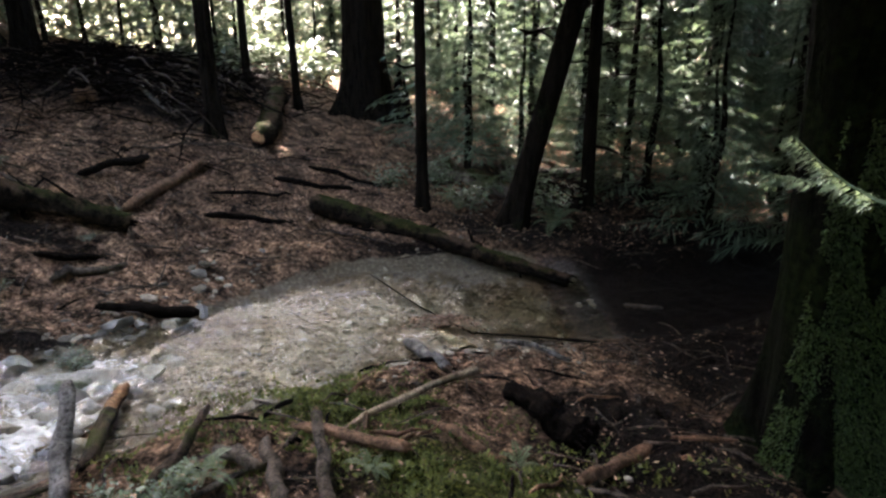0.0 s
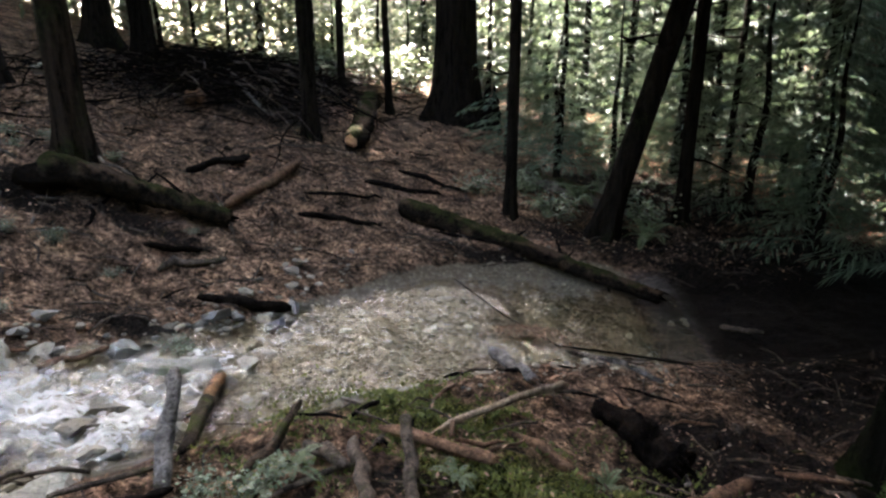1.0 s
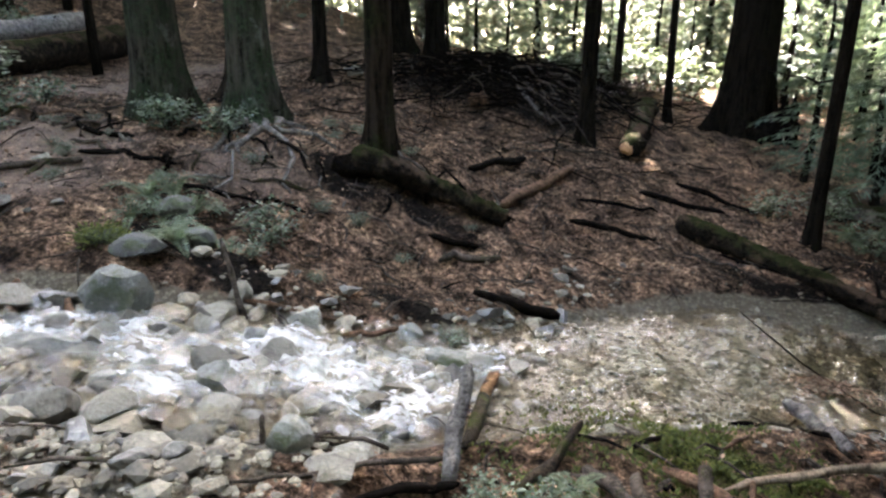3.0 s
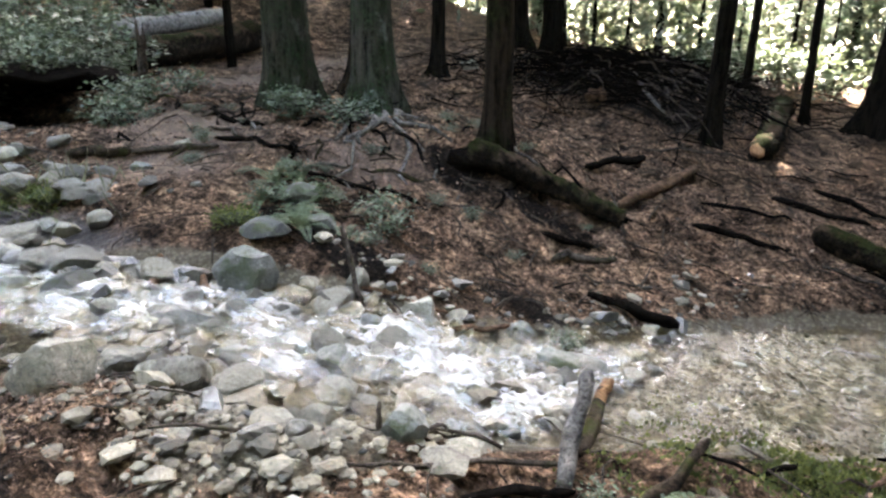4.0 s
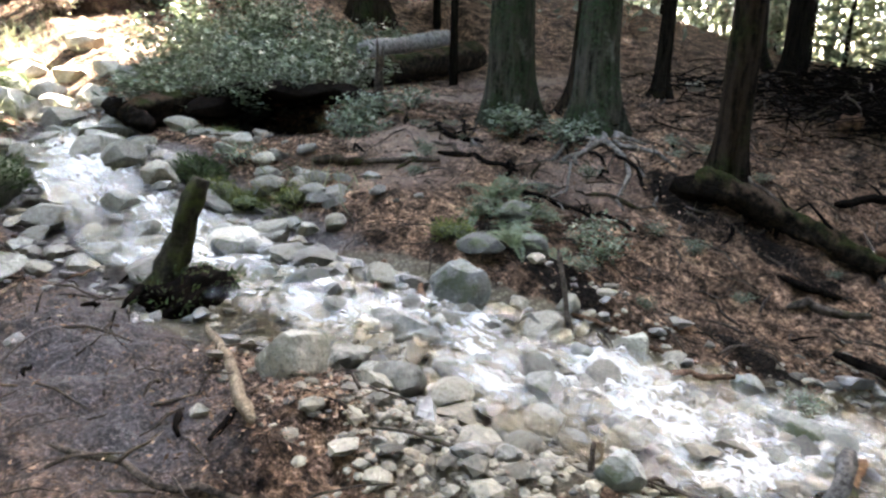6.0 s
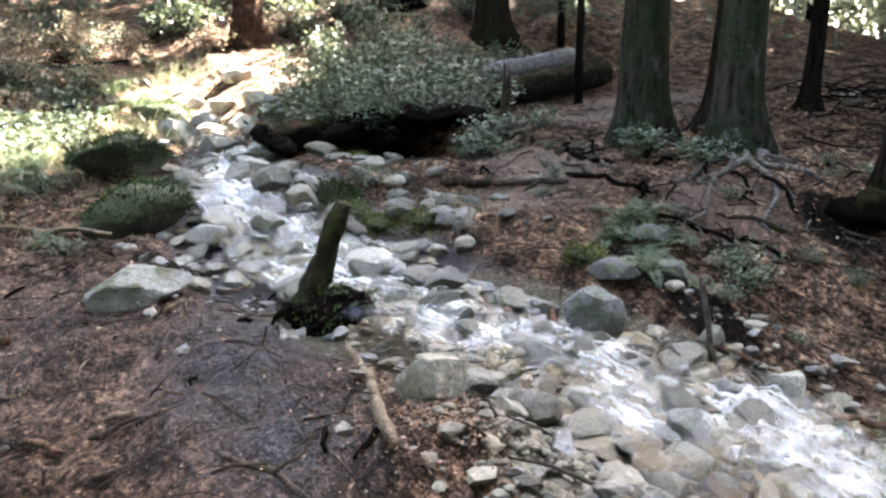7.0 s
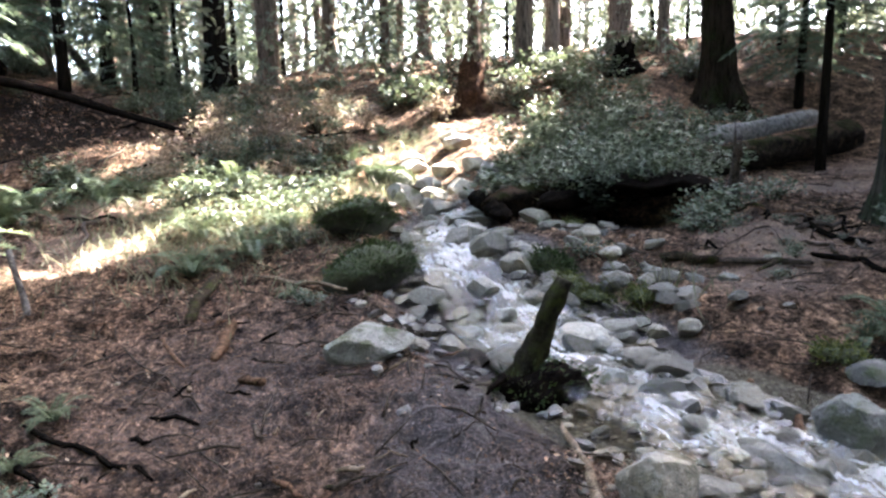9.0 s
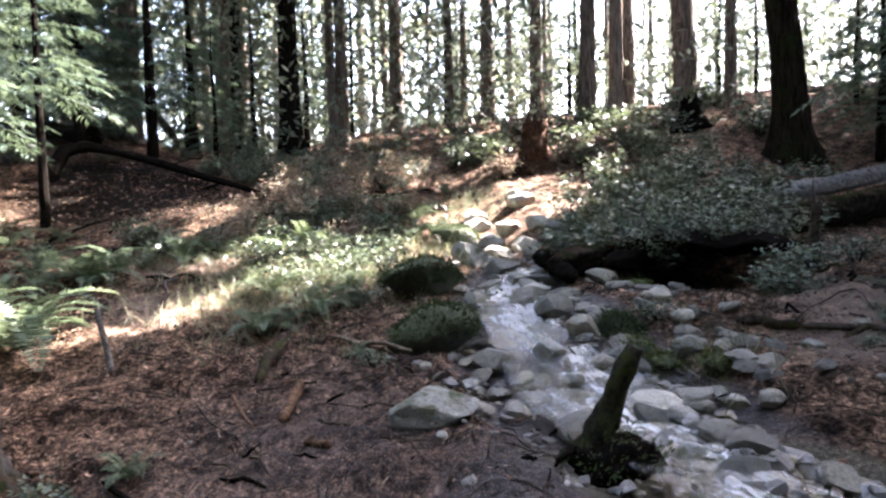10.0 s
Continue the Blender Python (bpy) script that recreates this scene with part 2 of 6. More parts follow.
def make_water():
    """Clear shallow water with a Fresnel gloss, and white broken water on the steep runs."""
    m, nt, b = shader("stream_water", 0.08, 0.5)
    c = coords(nt)
    waves = noise_tex(nt, coords(nt, (9, 9, 9)), 1.6, 5, 0.6)
    n_b = add(nt, "ShaderNodeBump", Strength=0.5, Distance=0.05)
    nt.links.new(waves, n_b.inputs["Height"])
    clear = add(nt, "ShaderNodeBsdfTransparent")
    clear.inputs[0].default_value = (0.93, 0.87, 0.74, 1)
    gloss = add(nt, "ShaderNodeBsdfGlossy", Roughness=0.12)
    gloss.inputs[0].default_value = (0.95, 0.97, 1, 1)
    fr = add(nt, "ShaderNodeFresnel", IOR=1.33)
    for n in (gloss, fr):
        nt.links.new(n_b.outputs[0], n.inputs["Normal"])
    body = add(nt, "ShaderNodeMixShader")
    for i, s in enumerate((fr.outputs[0], clear.outputs[0], gloss.outputs[0])):
        nt.links.new(s, body.inputs[i])
    foam_mix = add(nt, "ShaderNodeMixShader")
    lace = noise_tex(nt, coords(nt, (5, 5, 9)), 1.2, 9, 0.7)
    thread = noise_tex(nt, coords(nt, (30, 30, 30)), 1.0, 6, 0.65)
    strand = add(nt, "ShaderNodeTexNoise", Scale=1.0, Detail=4.0)
    along = nt.nodes.new("ShaderNodeCombineXYZ")
    nt.links.new(sums(nt, "MULTIPLY", attribute(nt, "run"), 3.2), along.inputs[0])
    nt.links.new(sums(nt, "MULTIPLY", attribute(nt, "across"), 15.0), along.inputs[1])
    nt.links.new(along.outputs[0], strand.inputs["Vector"])
    both = sums(nt, "ADD", sums(nt, "MULTIPLY", sums(nt, "SUBTRACT", lace, 0.5), 1.5), sums(nt, "MULTIPLY", sums(nt, "SUBTRACT", thread, 0.5), 1.3))
    both = sums(nt, "ADD", both, sums(nt, "MULTIPLY", sums(nt, "SUBTRACT", strand.outputs["Fac"], 0.5), 2.6))
    amount = sums(nt, "MULTIPLY", step(nt, sums(nt, "ADD", attribute(nt, "foam"), both), 0.0, 1.55), 0.85)
    nt.links.new(amount, foam_mix.inputs[0])
    b.inputs["Base Color"].default_value = (0.46, 0.445, 0.41, 1)
    b.inputs["Roughness"].default_value = 0.45
    nt.links.new(n_b.outputs[0], b.inputs["Normal"])
    nt.links.new(body.outputs[0], foam_mix.inputs[1])
    nt.links.new(b.outputs[0], foam_mix.inputs[2])
    nt.links.new(foam_mix.outputs[0], nt.nodes["Material Output"].inputs[0])
    return m


def make_litter():
    m, nt, b = shader("needle_litter", 0.9, 0.06)
    src = nt.nodes.new("ShaderNodeNewGeometry").outputs["Random Per Island"]
    col = ramp(nt, src, [(0.0, (0.006, 0.004, 0.003)), (0.35, (0.046, 0.031, 0.022)), (0.65, (0.185, 0.118, 0.078)), (0.94, (0.315, 0.203, 0.133)), (1.0, (0.4, 0.31, 0.23))])
    nt.links.new(mixc(nt, sums(nt, "MULTIPLY", noise_tex(nt, coords(nt), 30.0, 3), 0.4), col, (0.05, 0.03, 0.02)), b.inputs["Base Color"])
    return m


BARK = make_bark("cedar_bark", (0.002, 0.0016, 0.0012), (0.024, 0.018, 0.0135), moss=0.4)
BARK_GREY = make_bark("lichened_bark", (0.005, 0.0046, 0.0036), (0.05, 0.046, 0.037), moss=0.8, lichen=0.6, green=(0.032, 0.05, 0.026))
# Almost black: the backlit look of the trunks is put into the colour.
BARK_BACKLIT = make_bark("backlit_bark", (0.0015, 0.0012, 0.001), (0.011, 0.009, 0.007), moss=0.1)
# Mossy bark with the deep shade around this trunk put into its colour.
BARK_MOSS_SHADED = make_bark("shaded_mossy_bark", (0.0008, 0.0008, 0.0006), (0.005, 0.0045, 0.004), moss=0.8, green=(0.012, 0.018, 0.006))
# Distant trunks: haze and glare are painted in as a paler bark.
BARK_HAZED = make_bark("haze_paled_bark", (0.03, 0.023, 0.018), (0.17, 0.135, 0.108), moss=0.2)
ROCK = make_rock("grey_granite", (0.205, 0.19, 0.15), (0.11, 0.094, 0.064), moss=0.15)
ROCK_PALE = make_rock("pale_granite", (0.275, 0.26, 0.215), (0.2, 0.175, 0.135))
ROCK_WET = make_rock("wet_granite", (0.165, 0.156, 0.128), (0.07, 0.061, 0.045), moss=0.15, wet=0.8)
ROCK_MOSSY = make_rock("mossy_granite", (0.17, 0.17, 0.15), (0.06, 0.06, 0.045), moss=0.55)
ROCK_EARTHY = make_rock("earthy_granite", (0.1, 0.1, 0.088), (0.045, 0.036, 0.026), moss=0.55)
ROCK_MOSS = make_rock("moss_covered_stone", (0.05, 0.05, 0.035), (0.02, 0.024, 0.01), moss=1.3)
PEBBLE = make_rock("stream_pebble", (0.128, 0.113, 0.083), (0.1, 0.082, 0.052), island=True, vary=0.7, relief=0.006)
PEBBLE_WET = make_rock("wet_pebble", (0.12, 0.112, 0.098), (0.035, 0.03, 0.024), wet=0.8, island=True, relief=0.006)
# Dark rotten wood, blackened further to carry the shade of hollows.
WOOD_DARK = make_wood("shaded_rotten_wood", (0.0015, 0.0012, 0.001), (0.011, 0.0082, 0.0064), rough=1.0, spec=0.015)
WOOD_MOSS = make_wood("mossy_wood", (0.004, 0.0032, 0.0022), (0.06, 0.043, 0.029), moss=0.4)
LOG_MOSS = make_log("mossy_log_bark", (0.0016, 0.0013, 0.001), (0.024, 0.018, 0.013), (0.08, 0.055, 0.035))
FRESH_BREAK = make_wood("fresh_broken_wood", (0.13, 0.057, 0.025), (0.42, 0.235, 0.12))
BROKEN_TIP = make_wood("broken_tip_wood", (0.05, 0.024, 0.011), (0.25, 0.145, 0.072))
BLEACHED = make_wood("bleached_wood", (0.05, 0.046, 0.042), (0.36, 0.34, 0.31))
BRACKEN = make_leaf("dead_bracken", (0.13, 0.085, 0.06), (0.42, 0.31, 0.23), 0.35, rough=0.9)
LOG_GREY = make_log("grey_log_bark", (0.03, 0.026, 0.022), (0.2, 0.18, 0.155), (0.22, 0.2, 0.17))
WOOD_GREY = make_wood("weathered_wood", (0.014, 0.0125, 0.011), (0.16, 0.145, 0.128), moss=0.08)
WOOD_BROWN = make_wood("broken_wood", (0.02, 0.012, 0.008), (0.17, 0.1, 0.06))
ROOT = make_wood("bare_root", (0.022, 0.019, 0.016), (0.19, 0.168, 0.142))
WOOD_STICK = make_wood("dead_stick", (0.009, 0.007, 0.0055), (0.1, 0.078, 0.06), moss=0.15)
FERN = make_leaf("fern_green", (0.025, 0.045, 0.018), (0.115, 0.145, 0.072), 0.35)
SALAL = make_leaf("salal_leaf", (0.026, 0.04, 0.02), (0.115, 0.145, 0.082), 0.2, rough=0.4)
HEMLOCK = make_leaf("conifer_needles", (0.014, 0.033, 0.021), (0.115, 0.17, 0.108), 0.35)
CANOPY = make_leaf("canopy_needles", (0.02, 0.028, 0.014), (0.06, 0.07, 0.034), 0.3)
GRASS = make_leaf("dry_grass", (0.075, 0.075, 0.04), (0.24, 0.225, 0.14), 0.4)
MOSS = make_leaf("moss_tufts", (0.026, 0.036, 0.006), (0.15, 0.165, 0.032), 0.3, rough=0.8)
MOSS_DARK = make_leaf("dark_moss", (0.005, 0.012, 0.003), (0.05, 0.085, 0.02), 0.15, rough=0.95)
# Pale grey-green: the haze of the distance is put into the leaf colour.
HAZED_LEAF = make_leaf("haze_paled_leafage", (0.05, 0.06, 0.045), (0.29, 0.31, 0.23), 0.45)
GROUND = make_ground()
WATER = make_water()
LITTER = make_litter()


# ---- mesh tools ----
class Geo:
    """Vertices and faces gathered into one mesh."""

    def __init__(self):
        self.v, self.f, self.n = [], [], 0

    def put(self, verts, faces):
        self.v.append(np.asarray(verts, float).reshape(-1, 3))
        self.f.extend([tuple(i + self.n for i in face) for face in faces])
        self.n += len(self.v[-1])
        return self

    def mesh(self, name, material, smooth=True):
        me = bpy.data.meshes.new(name)
        me.from_pydata(np.concatenate(self.v).tolist(), [], self.f)
        me.materials.append(material)
        if smooth:
            me.shade_smooth()
        return me


def part(name, geo, material, parent=None, label="", smooth=True):
    me = geo if isinstance(geo, bpy.types.Mesh) else geo.mesh(name, material, smooth)
    ob = new(name, me)
    if parent is not None:
        ob.parent = parent
    return tagged(ob, label)


def thing(name, place, label, category, group="", kind=""):
    ob = new(name)
    ob.location = place
    return tagged(ob, label, category, group, kind)


def tube(geo, pts, radii, sides=8, rough=0.0, seed=0, closed=True):
    """A knobbly tapered limb along a line of points."""
    pts = np.asarray(pts, float)
    n = len(pts)
    way = np.gradient(pts, axis=0)
    way /= np.linalg.norm(way, axis=1)[:, None] + 1e-9
    side = np.cross(way[0], (0.13, 0.31, 0.94) if abs(way[0][2]) < 0.9 else (1, 0.2, 0))
    verts = []
    ang = np.linspace(0, 2 * math.pi, sides, endpoint=False)
    for i in range(n):
        side = side - way[i] * (side @ way[i])
        side /= np.linalg.norm(side) + 1e-9
        up = np.cross(way[i], side)
        r = np.full(sides, float(radii[i]))
        if rough:
            r *= [1 + rough * (noise.noise(Vector((math.cos(a) * 1.7 + seed * 3.1, math.sin(a) * 1.7, i * 0.4 + seed))) + 0.5 * noise.noise(Vector((math.cos(a) * 4.5 + seed, math.sin(a) * 4.5, i * 0.9))) + 0.35 * rough * noise.noise(Vector((math.cos(a) * 11 + seed, math.sin(a) * 11, i * 0.25)))) for a in ang]
        verts.append(pts[i] + r[:, None] * (np.cos(ang)[:, None] * side + np.sin(ang)[:, None] * up))
    faces = [(i * sides + j, i * sides + (j + 1) % sides, (i + 1) * sides + (j + 1) % sides, (i + 1) * sides + j) for i in range(n - 1) for j in range(sides)]
    if closed:
        faces += [tuple(range(sides))[::-1], tuple((n - 1) * sides + j for j in range(sides))]
    return geo.put(np.concatenate(verts), faces)


def bent(a, b, n=9, sag=0.0, wander=0.0, seed=0):
    """Points from a to b, bowed and wandering a little."""
    a, b = np.asarray(a, float), np.asarray(b, float)
    t = np.linspace(0, 1, n)
    p = a + (b - a) * t[:, None]
    p[:, 2] += sag * 4 * t * (1 - t)
    if wander:
        for i in range(n):
            w = noise.noise_vector(Vector((t[i] * 3.0, seed * 1.7, 0.5)))
            p[i] += wander * np.array(w) * math.sin(math.pi * min(1, t[i] * 1.1))
    return p


def ico(level):
    bm = bmesh.new()
    bmesh.ops.create_icosphere(bm, subdivisions=level, radius=1)
    bm.verts.ensure_lookup_table()
    v = np.array([p.co[:] for p in bm.verts])
    f = [tuple(p.index for p in q.verts) for q in bm.faces]
    bm.free()
    return v, f


ICO = {i: ico(i) for i in (1, 2, 3, 4)}


def stone(geo, place, dims, seed, level=2, turn=None, angular=0.75):
    """A stone: a ball cut by random planes, then roughened."""
    rng = np.random.default_rng(seed)
    v, f = ICO[level]
    v = v.copy()
    for _ in range(13 if level > 1 else 4):
        nrm = rng.normal(size=3)
        nrm /= np.linalg.norm(nrm)
        off = np.maximum(0, v @ nrm - rng.uniform(angular - 0.15, angular + 0.1))
        v -= off[:, None] * nrm
    if level > 1:
        v *= np.array([1 + 0.07 * noise.noise(Vector(p * 1.6 + seed)) for p in v])[:, None]
    v = v * dims
    a = rng.uniform(0, 6.28) if turn is None else turn
    ca, sa = math.cos(a), math.sin(a)
    tilt = rng.uniform(-0.2, 0.2)
    v[:, 2] += v[:, 0] * tilt
    v = v @ np.array([[ca, sa, 0], [-sa, ca, 0], [0, 0, 1]])
    return geo.put(v + place, f)


def leaf_cards(geo, centres, ways, ups, length, width, bend=0.15):
    """Pointed leaves, each two bent halves, from arrays of places and directions."""
    ways = ways / (np.linalg.norm(ways, axis=1)[:, None] + 1e-9)
    side = np.cross(ways, ups)
    side /= np.linalg.norm(side, axis=1)[:, None] + 1e-9
    nrm = np.cross(side, ways)
    L, Wd = np.asarray(length).reshape(-1, 1) * np.ones((len(centres), 1)), np.asarray(width).reshape(-1, 1) * np.ones((len(centres), 1))
    mid = centres + ways * L * 0.45
    quad = np.stack([centres, mid + side * Wd * 0.5 - nrm * L * bend * 0.3, centres + ways * L - nrm * L * bend, mid - side * Wd * 0.5 - nrm * L * bend * 0.3], 1)
    n = len(centres)
    idx = np.arange(n)[:, None] * 4 + np.arange(4)
    return geo.put(quad.reshape(-1, 3), [tuple(r) for r in idx.tolist()])


# ---- lie of the land ----
STREAM = np.array([
    (-40, -6, 6.6, 0.5), (-26, -3.2, 3.9, 0.6), (-18, -1.2, 2.15, 0.7), (-14, -0.2, 1.2, 0.7),
    (-12.2, 0.2, 0.85, 0.6), (-9.3, -0.05, 0.58, 0.75), (-7.7, 0.25, 0.42, 0.95), (-6, 0.65, 0.33, 1.05),
    (-4.6, 1.15, 0.26, 0.75), (-3.65, 1.8, 0.08, 0.7), (-2.9, 2.25, -0.08, 0.75), (-2.2, 2.95, -0.36, 0.62),
    (-1.5, 4.0, -0.55, 0.75), (-0.6, 5.35, -0.78, 1.1), (0.8, 6.0, -1.02, 1.0), (2.3, 6.0, -1.12, 0.7),
    (6, 7.6, -1.35, 0.7), (14, 11, -1.9, 0.9), (40, 20, -3.5, 1),
])                                                       # x, y, bed height, half width
HILLS = [
    (-6.5, 5, 2.0, 0.19), (-5, 5.8, 1.0, 0.39), (-4.2, 4.0, 1.2, -0.23), (-3.5, 8, 2.5, 0.21), (-9, 10, 4, 0.37),
    (6, 5, 3.5, 0.22), (-3, -1.5, 2, -0.12), (-6, -3, 2.5, -0.36), (-14, -8, 5, -0.4), (-22, 4, 6, -0.28),
    (-38, 2, 12, 1.11), (-30, -14, 9, -0.8), (-30, 20, 10, 3.83), (-16.5, 10, 3, -0.93), (0, 27, 9, 1.61),
    (-2.4, 5.8, 1.3, -0.2), (-7, 2.1, 1.1, -0.21), (-8.1, 0.6, 0.8, 0.32), (0.7, 4.2, 1.0, -0.12)] + [ (-10.6, 2.6, 1.0, -0.63),
    (-13.4, 6, 2.2, -0.31), (-14.8, -1.9, 2, -0.37), (-6.0, 12.6, 1.7, 0.75), (-20, -15.5, 4.5, 2.0),
]                                                        # x, y, radius, height


def resample(a, n=400):
    s = np.r_[0, np.cumsum(np.hypot(*np.diff(a[:, :2], axis=0).T))]
    q = np.interp(np.linspace(0, 1, n), np.linspace(0, 1, len(s)), s)
    out = np.stack([np.interp(q, s, a[:, i]) for i in range(4)], 1)
    for _ in range(6):
        out[1:-1] = 0.25 * out[:-2] + 0.5 * out[1:-1] + 0.25 * out[2:]
    return out


LINE = resample(STREAM)
STEP = np.r_[0, np.hypot(*np.diff(LINE[:, :2], axis=0).T)]


def smooth(a, b, x):
    t = np.clip((x - a) / (b - a), 0, 1)
    return t * t * (3 - 2 * t)


def stream_at(x, y):
    """Distance to the stream's line, and its bed height and half width there."""
    d2 = (x[..., None] - LINE[:, 0]) ** 2 + (y[..., None] - LINE[:, 1]) ** 2
    w = STEP / (d2 + 0.15) ** 2
    w /= w.sum(-1, keepdims=True)
    return np.sqrt(d2.min(-1)), w @ LINE[:, 2], w @ LINE[:, 3]


def land(x, y):
    x, y = np.asarray(x, float), np.asarray(y, float)
    d, z, hw = stream_at(x, y)
    z = z + 0.2 * smooth(hw - 0.2, hw + 0.4, d)
    for cx, cy, r, up in HILLS:
        z = z + up * np.exp(-((x - cx) ** 2 + (y - cy) ** 2) / (2 * r * r))
    return z


def surface(x, y):
    """The land with its small unevenness."""
    x, y = np.asarray(x, float), np.asarray(y, float)
    z, d, hw = np.empty(x.shape), np.empty(x.shape), np.empty(x.shape)
    fz, fd, fh, fx, fy = z.ravel(), d.ravel(), hw.ravel(), x.ravel(), y.ravel()
    for i in range(0, len(fx), 4000):
        s = slice(i, i + 4000)
        fz[s] = land(fx[s], fy[s])
        fd[s], _, fh[s] = stream_at(fx[s], fy[s])
    rough = np.array([noise.fractal(Vector((a * 1.1, b * 1.1, 3)), 0.9, 2.1, 5) for a, b in zip(fx, fy)]).reshape(x.shape)
    z, d, hw = fz.reshape(x.shape), fd.reshape(x.shape), fh.reshape(x.shape)
    clod = np.array([noise.fractal(Vector((a * 5.5, b * 5.5, 7)), 0.8, 2.1, 3) for a, b in zip(fx, fy)]).reshape(x.shape)
    return z + (rough * 0.085 + clod * 0.07) * (0.35 + 0.65 * smooth(hw - 0.1, hw + 0.5, d)), d, hw


def ground_z(x, y):
    return float(surface(np.array([x]), np.array([y]))[0][0])


def on(x, y, up=0.0):
    return np.array([x, y, ground_z(x, y) + up])


# ---- ground: one sheet out to the horizon, fine near the stream ----
def spread(lo, hi, fine, far, n):
    out = np.geomspace(fine, far, n)
    return np.r_[lo - out[::-1], np.arange(lo, hi, fine), hi + out]


def build_ground():
    xs, ys = spread(-10.5, 4.0, 0.07, 600, 60), spread(-4.0, 9.5, 0.07, 600, 60)
    gx, gy = np.meshgrid(xs, ys, indexing="ij")
    z, d, hw = surface(gx, gy)
    nx, ny = gx.shape
    idx = np.arange(nx * ny).reshape(nx, ny)
    faces = np.stack([idx[:-1, :-1], idx[1:, :-1], idx[1:, 1:], idx[:-1, 1:]], -1).reshape(-1, 4)
    me = bpy.data.meshes.new("ground")
    me.from_pydata(np.stack([gx, gy, z], -1).reshape(-1, 3).tolist(), [], faces.tolist())
    me.shade_smooth()
    me.materials.append(GROUND)

    def near(cx, cy, rx, ry):
        return np.exp(-((gx - cx) / rx) ** 2 - ((gy - cy) / ry) ** 2)

    gravel = 1 - smooth(hw - 0.05, hw + 0.25, d)
    gravel = np.maximum(gravel, np.maximum(near(-2.7, 1.35, 0.7, 0.6), 0.8 * near(0.3, 4.6, 0.9, 0.5)))
    moss = np.maximum(0.9 * near(-0.7, 3.1, 0.7, 0.4), 0.75 * near(0.1, 2.4, 0.9, 0.5))
    mud = np.maximum(near(-4.2, -0.1, 1.3, 0.7), near(-3.3, 0.1, 0.6, 0.5))
    mud = np.maximum(mud, 0.55 * near(-5.2, -1.6, 2.6, 1.8))
    mud = np.maximum(mud, gravel * smooth(0.75, 1.4, gx) * (1 - smooth(1.3, 1.9, gx)))
    gravel = gravel * (1 - smooth(0.75, 1.35, gx))
    bed = smooth(-5.6, -4.4, gx)
    # Upstream the dark mud colour also paints the shade between the stones.
    mud = np.maximum(mud, (1 - bed) * gravel * smooth(-12.5, -11.0, gx))
    gravel = gravel * (1 - 0.85 * near(-2.05, 2.8, 0.32, 0.3))
    gravel = np.where(gx < -14.5, 0, gravel * (0.1 + 0.9 * bed))
    # Dark patches: real humus, plus painted shade under logs, banks and in the hollow.
    humus_shade = np.maximum.reduce([near(-6.6, 12.6, 2.4, 3.0), near(-4.9, 11.3, 1.3, 1.3), (1 - smooth(hw, hw + 0.5, d)) * smooth(1.2, 1.9, gx), near(3.2, 6.2, 1.6, 1.6), 0.8 * near(0.9, 7.7, 1.5, 0.9), near(3.6, 7.5, 2.6, 2.2), near(2.0, 10.5, 3.0, 2.0), near(1.3, 2.3, 0.8, 0.8), 0.66 * near(1.05, 3.1, 0.9, 0.8), 0.75 * near(0.4, 2.4, 0.9, 0.35), 0.7 * near(-0.6, 2.3, 0.5, 0.25), near(2.9, 4.4, 1.8, 1.5), near(2.4, 6.4, 1.4, 1.6), near(-10.6, 2.6, 1.2, 0.9), 0.85 * near(-4.7, 2.95, 0.6, 0.5), 0.95 * near(1.15, 3.0, 0.9, 1.0), near(-3.95, 2.95, 0.55, 0.28), 0.8 * near(-2.9, 3.75, 0.6, 0.25), 0.8 * near(-4.6, 5.0, 0.7, 0.35), 0.7 * near(-3.7, 5.3, 0.9, 0.3), 0.7 * near(-0.2, 6.7, 1.6, 0.35), near(-8.5, 20, 4, 4), 0.85 * near(-16.5, -10, 4, 3.2), 0.8 * near(4, 4, 2, 2), 0.4 * near(-4.6, -3.4, 1.5, 1.2), 0.5 * near(-7.4, 2.1, 1.6, 0.5)])
    trail = np.maximum.reduce([near(-7.6, 3.6, 1.3, 0.8), near(-10.5, 6.5, 1.3, 1.8), near(-13, 9.5, 2, 2), near(-6.5, 2.9, 0.7, 0.6), 0.8 * near(-9.2, -4.9, 1.2, 1.0), 0.8 * near(-12, -6.2, 1.6, 1.0), 0.7 * near(-5.4, 4.4, 0.8, 0.7)])
    for name, field in (("trail", trail), ("gravel", gravel), ("moss", moss), ("mud", mud), ("humus_shade", humus_shade)):
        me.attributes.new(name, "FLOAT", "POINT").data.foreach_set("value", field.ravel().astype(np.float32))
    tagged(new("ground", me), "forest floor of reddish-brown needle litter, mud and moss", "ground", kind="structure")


build_ground()


